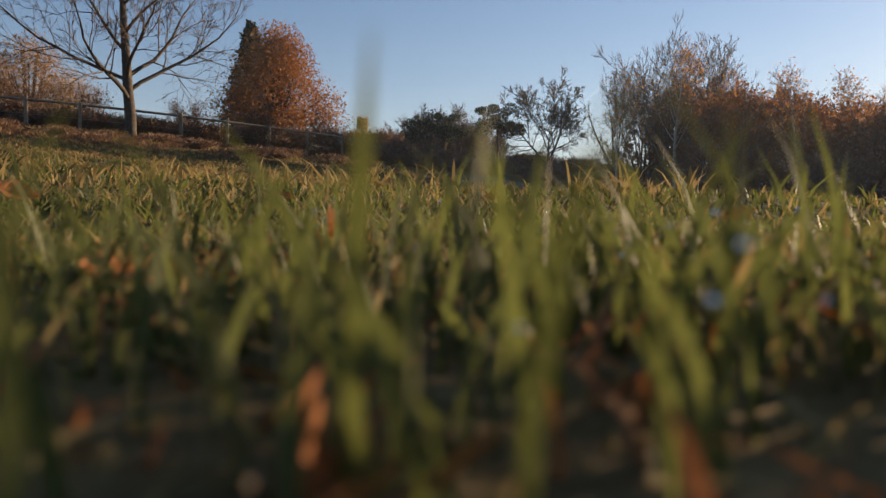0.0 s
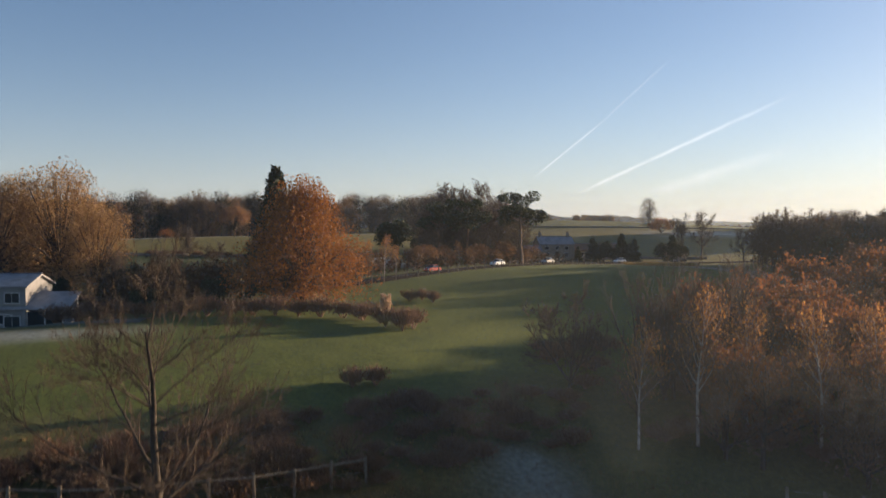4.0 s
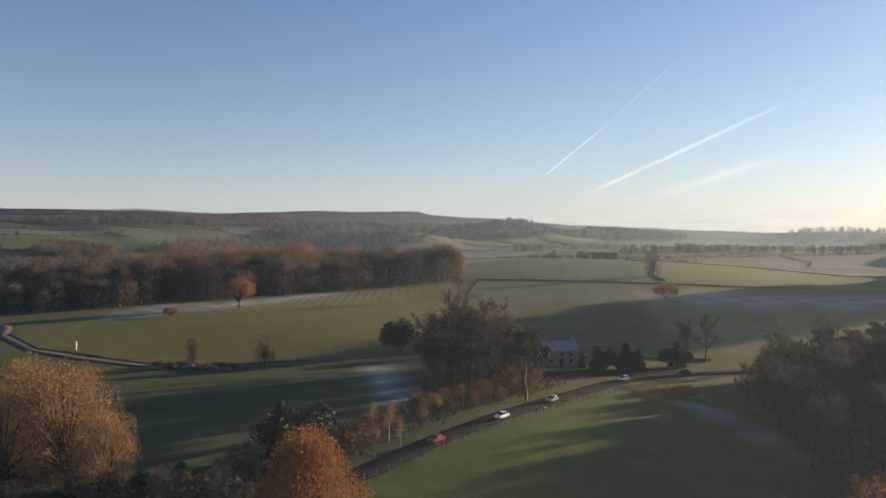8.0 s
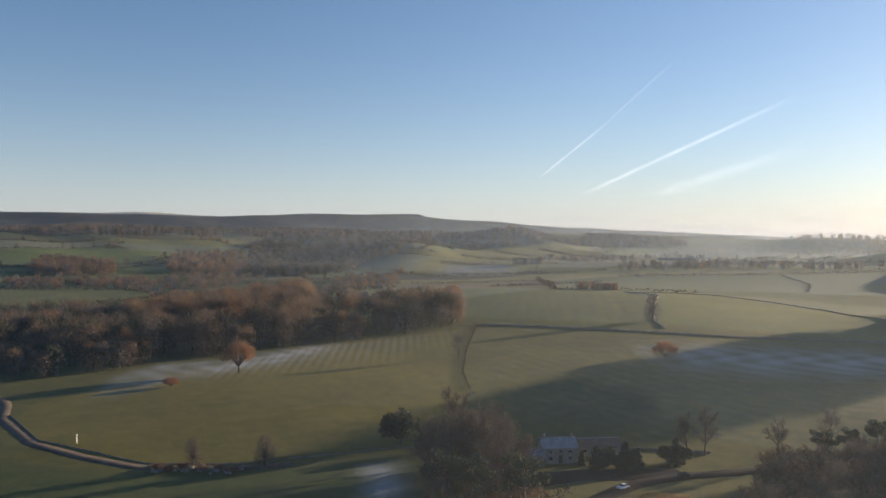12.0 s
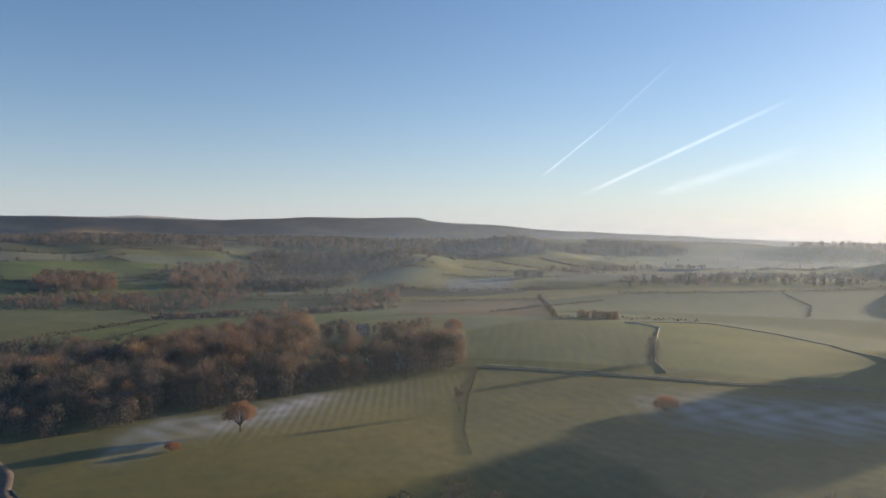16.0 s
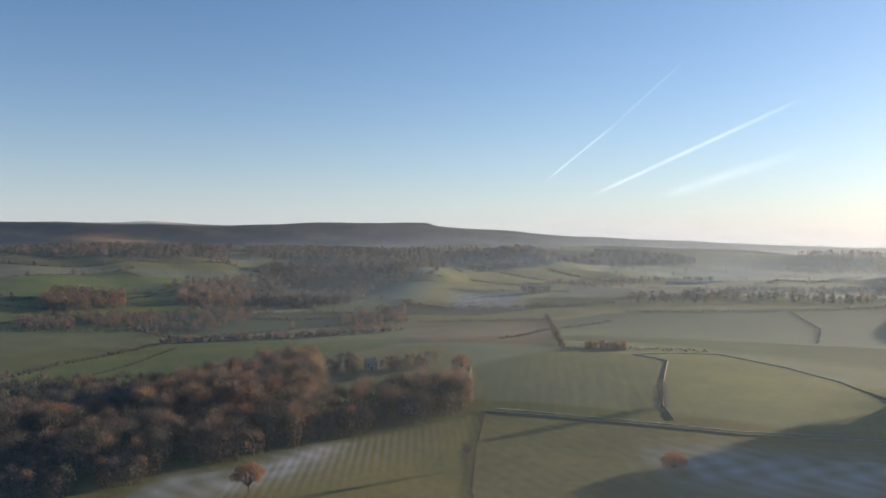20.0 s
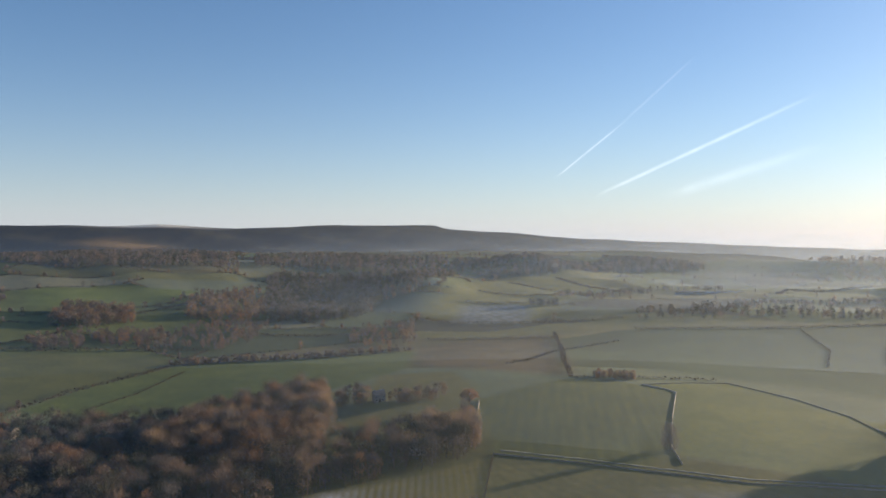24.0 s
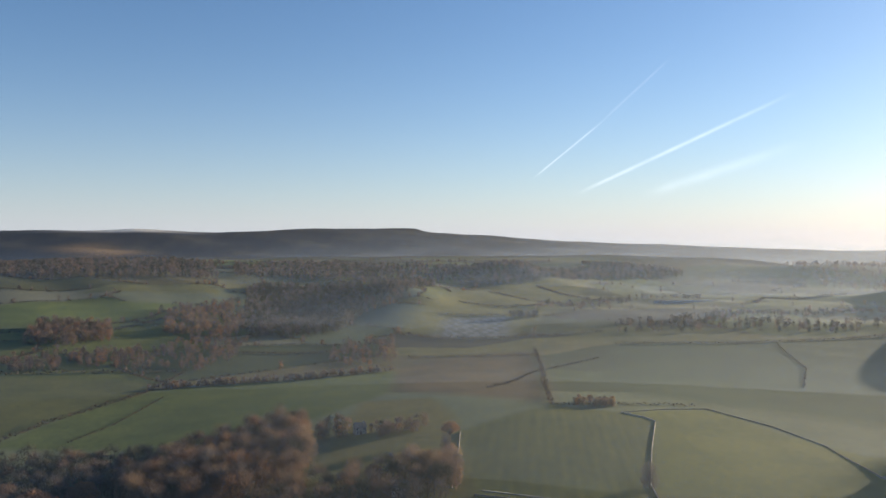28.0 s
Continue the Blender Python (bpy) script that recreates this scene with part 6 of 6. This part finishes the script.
def sun_lounge(x, y, rz):
    """A lean-to with a low slab roof on posts and a glazed front."""
    ob = thing("garden_room", "low white garden room with a grey roof against the house", "extension", "", x, y, None, rz)
    part("wall", box(bmesh.new(), -4.2, 1.2, -0.3, 4.2, 1.5, 3.6), M["render_white"], ob)
    part("wall", box(bmesh.new(), -4.2, -1.4, -0.3, 0.2, 1.19, 2.3), M["render_white"], ob)
    part("wall", box(bmesh.new(), 3.9, -1.2, -0.3, 4.2, 1.19, 2.4), M["render_white"], ob)
    win = part("window", box(bmesh.new(), -2.6, -1.46, 0.9, -1.0, -1.404, 2.0), M["frame_white"], ob)
    for k in (0, 1):
        part("pane", box(bmesh.new(), -2.5 + k * 0.75, -1.475, 1.0, -1.85 + k * 0.75, -1.464, 1.9), M["pane"], win)
    part("glazing", box(bmesh.new(), 0.3, -1.1, 0.1, 3.8, -1.06, 2.2), M["pane"], ob)
    for k in range(3):
        part("post", box(bmesh.new(), 0.25 + k * 1.74, -1.3, -0.2, 0.35 + k * 1.74, -1.16, 2.3), M["frame_white"], ob)
    bm = bmesh.new()
    box(bm, -4.5, -1.8, 2.42, 4.5, 1.7, 2.56)
    for v in bm.verts:
        v.co.z += (v.co.y + 1.8) * 0.42
    part("roof", bm, M["frosted_roof"], ob)


sun_lounge(-41.7, 77.0, 4)
for x, y, rz, w, ch, label in ((-59, 531, 20, 8, (-3, 3), "pale stone farmhouse among the valley trees"), (-24, 409, -12, 9, (-3.5, 3.5), "tall-chimneyed house half hidden in the wood"), (-300, 446, 15, 10, (4,), "stone village house with a frosted roof"),
                               (-318, 458, 5, 9, (-3,), "stone village house with a frosted roof"), (-286, 470, -8, 12, (5,), "stone village house with a frosted roof"), (-335, 505, 0, 12, (4,), "stone village house with a frosted roof"), (-205, 345, 12, 9, (3,), "slate-roofed cottage in the wood"), (-212, 358, 4, 8, (-3,), "slate-roofed cottage in the wood")):
    gable_house("stone_house", label, x, y, rz, w, 7, 5.0, 7.4, "wall_stone", "lichen_roof", [("f", -w * 0.3, 0.9, 1.1, 1.2), ("f", w * 0.3, 0.9, 1.1, 1.2), ("f", -w * 0.3, 3.2, 1.1, 1.2), ("f", w * 0.3, 3.2, 1.1, 1.2)], (0.0,), ch, group="houses in the valley")


def ruin():
    """Tumbled stone heap and stub walls of a sheepfold."""
    rg = np.random.default_rng(12)
    ob = thing("sheepfold", "tumbled stone sheepfold overgrown with scrub", "ruin", "", -60, 180)
    for k in range(46):
        bm = bmesh.new()
        bmesh.ops.create_icosphere(bm, subdivisions=1, radius=1)
        s = rg.uniform(0.3, 0.75)
        for v in bm.verts:
            v.co = Vector((v.co.x * s * 1.3, v.co.y * s, v.co.z * s * 0.7)) * rg.uniform(0.85, 1.15)
        xx, yy = rg.uniform(-10, 11), rg.normal(0, 1.1)
        q = part("stone", bm, M["stone"], ob)
        q.matrix_basis = pose(xx, yy, land1(-60 + xx, 180 + yy) - land1(-60, 180) + s * 0.3, 0, 0, rg.uniform(0, 180))


ruin()
for k, (x, y) in enumerate(((-69, 181), (-66, 179.5), (-63, 181.5), (-58, 180.5), (-54, 181), (-51, 179.6))):
    put(bram[k % 3], x, y, 1.3, k, label="brown scrub among tumbled stones")
post = thing("marker_post", "white wooden marker post beside the track", "post", "", -97, 199)
part("shaft", box(bmesh.new(), -0.13, -0.13, -0.3, 0.13, 0.13, 2.2, 0.02), M["post_white"], post)
part("cap", box(bmesh.new(), -0.18, -0.18, 2.2, 0.18, 0.18, 2.32, 0.03), M["post_white"], post)


# ---- cars ----
def car(label, paint, x, y, rz):
    ob = thing("car", label, "car", "cars on the road", x, y, land1(x, y) + 0.16, rz)
    ob.scale = (0.7, 0.72, 0.76)
    prof = [(-2.1, 0.35), (-2.15, 0.75), (-1.9, 0.92), (-1.2, 0.98), (1.0, 0.98), (2.0, 0.86), (2.12, 0.6), (2.1, 0.35)]
    cab = [(-1.75, 0.96), (-1.25, 1.4), (0.35, 1.44), (1.1, 0.96)]

    def loft(points, half, top_half):
        bm = bmesh.new()
        zs = [z for _, z in points]
        hi = max(zs)
        w = lambda z: half if z < 0.97 else half + (top_half - half) * (z - 0.96) / max(hi - 0.96, 0.01)
        a = [bm.verts.new((px, -w(z), z)) for px, z in points]
        b = [bm.verts.new((px, w(z), z)) for px, z in points]
        bm.faces.new(a)
        bm.faces.new(b[::-1])
        n = len(points)
        for k in range(n):
            bm.faces.new((a[k], b[k], b[(k + 1) % n], a[(k + 1) % n]))
        bmesh.ops.recalc_face_normals(bm, faces=bm.faces)
        bmesh.ops.bevel(bm, geom=list(bm.edges), offset=0.05, segments=1, affect="EDGES")
        return bm
    part("body", loft(prof, 0.87, 0.87), M[paint], ob)
    cabin = part("cabin", loft(cab, 0.8, 0.62), M["pane"], ob, "dark car windows")
    part("roof", box(bmesh.new(), -1.2, -0.62, 1.41, 0.3, 0.62, 1.47, 0.02), M[paint], cabin)
    for wx in (-1.3, 1.3):
        for wy in (-0.8, 0.8):
            wh = part("wheel", mesh_of("wheel", *joined([tubes([(wx, wy - 0.1, 0.32, wx, wy + 0.1, 0.32, 0.32, 0.32)], 12), tubes([(wx, wy - 0.11, 0.32, wx, wy - 0.09, 0.32, 0.02, 0.32), (wx, wy + 0.09, 0.32, wx, wy + 0.11, 0.32, 0.32, 0.02)], 12)]), M["tyre"]), None, ob)
            part("rim", mesh_of("rim", *tubes([(wx, wy - 0.12 if wy < 0 else wy + 0.12, 0.32, wx, wy, 0.32, 0.16, 0.2)], 8), M["car_silver"]), None, wh)
    for s in (-0.6, 0.6):
        part("headlight", box(bmesh.new(), 2.06, s - 0.16, 0.62, 2.13, s + 0.16, 0.78, 0.02), M["lamp_glass"], ob)
        part("tail_light", box(bmesh.new(), -2.17, s - 0.14, 0.68, -2.1, s + 0.14, 0.85, 0.02), M["lamp_red"], ob)


car("red hatchback on the country road", "car_red", -1.6, 117.2, 232)
car("white hatchback on the country road", "car_white", 9.4, 131.0, 232)
car("silver estate car on the country road", "car_silver", 20.0, 145.2, 232)
car("white car near the farmhouse", "car_white", 39.6, 171.0, 215)
car("dark car beside the road", "car_dark", 56, 180.4, 200)
car("white van parked beside the barn", "car_white", 33.8, 190.5, 100)


# ---- grass near the start ----
def blades(rng, x, y, h, w, lean):
    n = len(x)
    z = turf(x, y) - 0.01
    a = rng.uniform(0, 6.28, n)
    d = np.stack([np.cos(a), np.sin(a)], 1) * (lean * h * rng.uniform(0.1, 1, n))[:, None]
    b = rng.uniform(0, 6.28, n)
    s = np.stack([np.cos(b), np.sin(b)], 1) * (w * 0.5)[:, None]
    p = np.stack([x, y], 1)
    lv = []
    for f, wd, bend in ((0, 0.8, 0), (0.4, 1.0, 0.16), (0.75, 0.7, 0.55), (1.0, 0.08, 1.0)):
        c = p + d * bend
        zz = z + h * f * (1 - 0.15 * bend * lean)
        lv.append((np.column_stack([c - s * wd, zz]), np.column_stack([c + s * wd, zz])))
    v = np.stack([q for pair in lv for q in pair], 1).reshape(-1, 3)
    i = np.arange(n)[:, None, None] * 8
    f = (i + np.array([[0, 1, 3, 2], [2, 3, 5, 4], [4, 5, 7, 6]])[None]).reshape(-1, 4)
    return v, f


def grass(name, label, seed, n, r0, r1, spread, h, w, lean, mat, power=1.0):
    rng = np.random.default_rng(seed)
    u = rng.uniform(0, 1, n)
    r = (r0 ** power + u * (r1 ** power - r0 ** power)) ** (1 / power)
    az = np.radians(rng.uniform(-spread, spread, n))
    x, y = r * np.sin(az), r * np.cos(az)
    if r1 > 15:
        keep = ~inside(x, y, FROST_MEADOW) | (rng.uniform(0, 1, n) < 0.3)
        x, y, r, n = x[keep], y[keep], r[keep], int(keep.sum())
    patch = 0.6 + 0.8 * (0.5 + 0.5 * np.sin(x * 3.1 + np.sin(y * 2.3)) * np.sin(y * 2.7 + x))
    hh = rng.uniform(*h, n) * patch
    ww = rng.uniform(*w, n) * (1 + r / 6)
    return tagged(new(name, mesh_of(name, *blades(rng, x, y, hh, ww, lean), M[mat], True)), label, "grass", "", "stuff")


grass("grass", "green blades of dewy grass around the start", 1, 4800, 0.27, 1.8, 50, (0.015, 0.06), (0.003, 0.006), 0.9, "blade", 1.3)
grass("grass", "tall green blades close to the start", 8, 240, 0.12, 0.7, 36, (0.05, 0.1), (0.003, 0.005), 0.6, "blade", 1.0)
grass("dry_grass", "flattened dead thatch between the grass blades", 9, 900, 0.1, 0.8, 50, (0.008, 0.03), (0.004, 0.008), 2.2, "straw", 1.2)
grass("dry_grass", "rust-brown dead blades between the grass", 10, 500, 0.1, 0.9, 50, (0.01, 0.045), (0.003, 0.006), 1.6, "fallen_leaf", 1.2)
grass("dry_grass", "withered straw-coloured blades among the grass", 2, 2200, 0.26, 2.0, 50, (0.018, 0.06), (0.002, 0.005), 1.1, "straw", 1.3)
grass("grass", "tussocky green meadow grass", 3, 80000, 1.3, 30, 44, (0.02, 0.055), (0.004, 0.007), 0.9, "blade", 1.15)
grass("dry_grass", "withered straw-coloured meadow grass", 4, 30000, 1.5, 34, 44, (0.025, 0.065), (0.004, 0.007), 1.0, "straw", 1.1)


def tussocks(seed, n, per, r0, r1, h, mat, name, label, a0=-44, a1=44):
    """Clumps of blades that lean out from one root."""
    rng = np.random.default_rng(seed)
    r = np.sqrt(rng.uniform(r0 ** 1.6, r1 ** 1.6, n)) ** (2 / 1.6)
    az = np.radians(rng.uniform(a0, a1, n))
    cx, cy = np.repeat(r * np.sin(az), per), np.repeat(r * np.cos(az), per)
    s = np.repeat(rng.uniform(0.6, 1.5, n), per)
    x, y = cx + rng.normal(0, 0.07, n * per) * s, cy + rng.normal(0, 0.07, n * per) * s
    hh = rng.uniform(*h, n * per) * s
    ww = rng.uniform(0.006, 0.011, n * per) * (1 + np.repeat(r, per) / 8)
    return tagged(new(name, mesh_of(name, *blades(rng, x, y, hh, ww, 1.1), M[mat], True)), label, "grass", "", "stuff")


tussocks(21, 900, 16, 2.5, 22, (0.06, 0.13), "straw", "dry_grass", "straw-coloured tussocks in the rough meadow", -44, 20)
tussocks(22, 700, 16, 2.5, 19, (0.05, 0.11), "blade", "grass", "green tussocks in the rough meadow")
tussocks(23, 620, 12, 21, 34, (0.1, 0.24), "bracken", "bracken", "dead rust-brown bracken and tall grass below the fence", -44, -12)
tussocks(24, 300, 14, 24, 40, (0.1, 0.22), "straw", "dry_grass", "tall pale grass along the fence and bank", -44, 0)
grass("dry_grass", "low withered bracken-coloured grass of the rough slope", 5, 22000, 14, 42, 44, (0.05, 0.12), (0.005, 0.009), 1.2, "bracken", 1.5)


grass("grass", "coarse green grass of the rough meadow", 6, 34000, 5, 24, 40, (0.03, 0.07), (0.005, 0.009), 1.0, "blade", 1.3)
grass("dry_grass", "coarse rust-brown grass of the rough meadow", 7, 16000, 5, 26, 40, (0.03, 0.075), (0.005, 0.009), 1.1, "bracken", 1.3)


rng = np.random.default_rng(14)
rx_, ry_ = scatter(rng, ROUGH_CORNER, 4200)
tagged(new("dry_grass", mesh_of("dry_grass", *blades(rng, rx_, ry_, rng.uniform(0.3, 0.85, 4200), rng.uniform(0.05, 0.1, 4200), 1.0), M["straw"], True)), "golden rank grass in the field corner", "grass", "", "stuff")


def fallen_leaf(x, y, size, z, rx, rz, seed):
    """A curled lobed oak leaf with its midrib."""
    rg = np.random.default_rng(seed)
    ob = thing("fallen_leaf", "curled brown oak leaf lying in the grass", "leaf", "fallen leaves", x, y, land1(x, y) + z, rz)
    bm = bmesh.new()
    n = 11
    rows = []
    for k in range(n):
        f = k / (n - 1)
        half = size * (0.06 + 0.30 * math.sin(math.pi * f ** 0.8) * (1 + 0.28 * math.cos(f * 19)))
        curl = size * 0.5 * (f - 0.5) ** 2
        rows.append([bm.verts.new((size * (f - 0.5), s * half, curl + abs(s) * half * 0.5 + rg.normal(0, size * 0.012))) for s in (-1, -0.5, 0, 0.5, 1)])
    for a, b in zip(rows, rows[1:]):
        for j in range(4):
            bm.faces.new((a[j], a[j + 1], b[j + 1], b[j]))
    bm.transform(Euler((radians(rx), radians(rx * 0.4), 0)).to_matrix().to_4x4())
    part("blade", bm, M["fallen_leaf"], ob)
    part("stalk", mesh_of("stalk", *tubes([(-size * 0.75, 0, size * 0.1, -size * 0.48, 0, size * 0.12, 0.0012, 0.001)], 4), M["twig"]), None, ob)


for k, (x, y, s, z, rx, rz) in enumerate(((-0.0285, 0.165, 0.042, 0.004, 80, 85), (0.1, 0.36, 0.022, 0.012, 70, 70), (-0.62, 1.2, 0.06, 0.04, 40, 20), (-0.09, 0.75, 0.055, 0.03, 65, 100), (-0.16, 0.42, 0.05, 0.015, 20, 40),
                                        (0.55, 1.3, 0.05, 0.03, 30, 150), (-0.3, 1.7, 0.06, 0.03, 20, 10), (0.2, 2.1, 0.06, 0.03, 35, 200))):
    fallen_leaf(x, y, s, z, rx, rz, k)
rng = np.random.default_rng(9)
bead = bmesh.new()
bmesh.ops.create_icosphere(bead, subdivisions=2, radius=1)
bead_me = bpy.data.meshes.new("dew_drop")
bead.to_mesh(bead_me)
bead.free()
bead_me.materials.append(M["dew"])
for k in range(26):
    r, a = 0.17 + 1.3 * rng.uniform(0, 1) ** 1.6, radians(rng.uniform(-10, 30))
    x, y = r * math.sin(a), r * math.cos(a)
    d = tagged(new("dew_drop", bead_me), "clear bead of dew caught on the grass", "dew", "dew drops")
    s = rng.uniform(0.0007, 0.0012) * (1 + r)
    d.matrix_basis = Matrix.LocRotScale((x, y, land1(x, y) + rng.uniform(0.03, 0.058)), None, (s, s, s * 0.9))
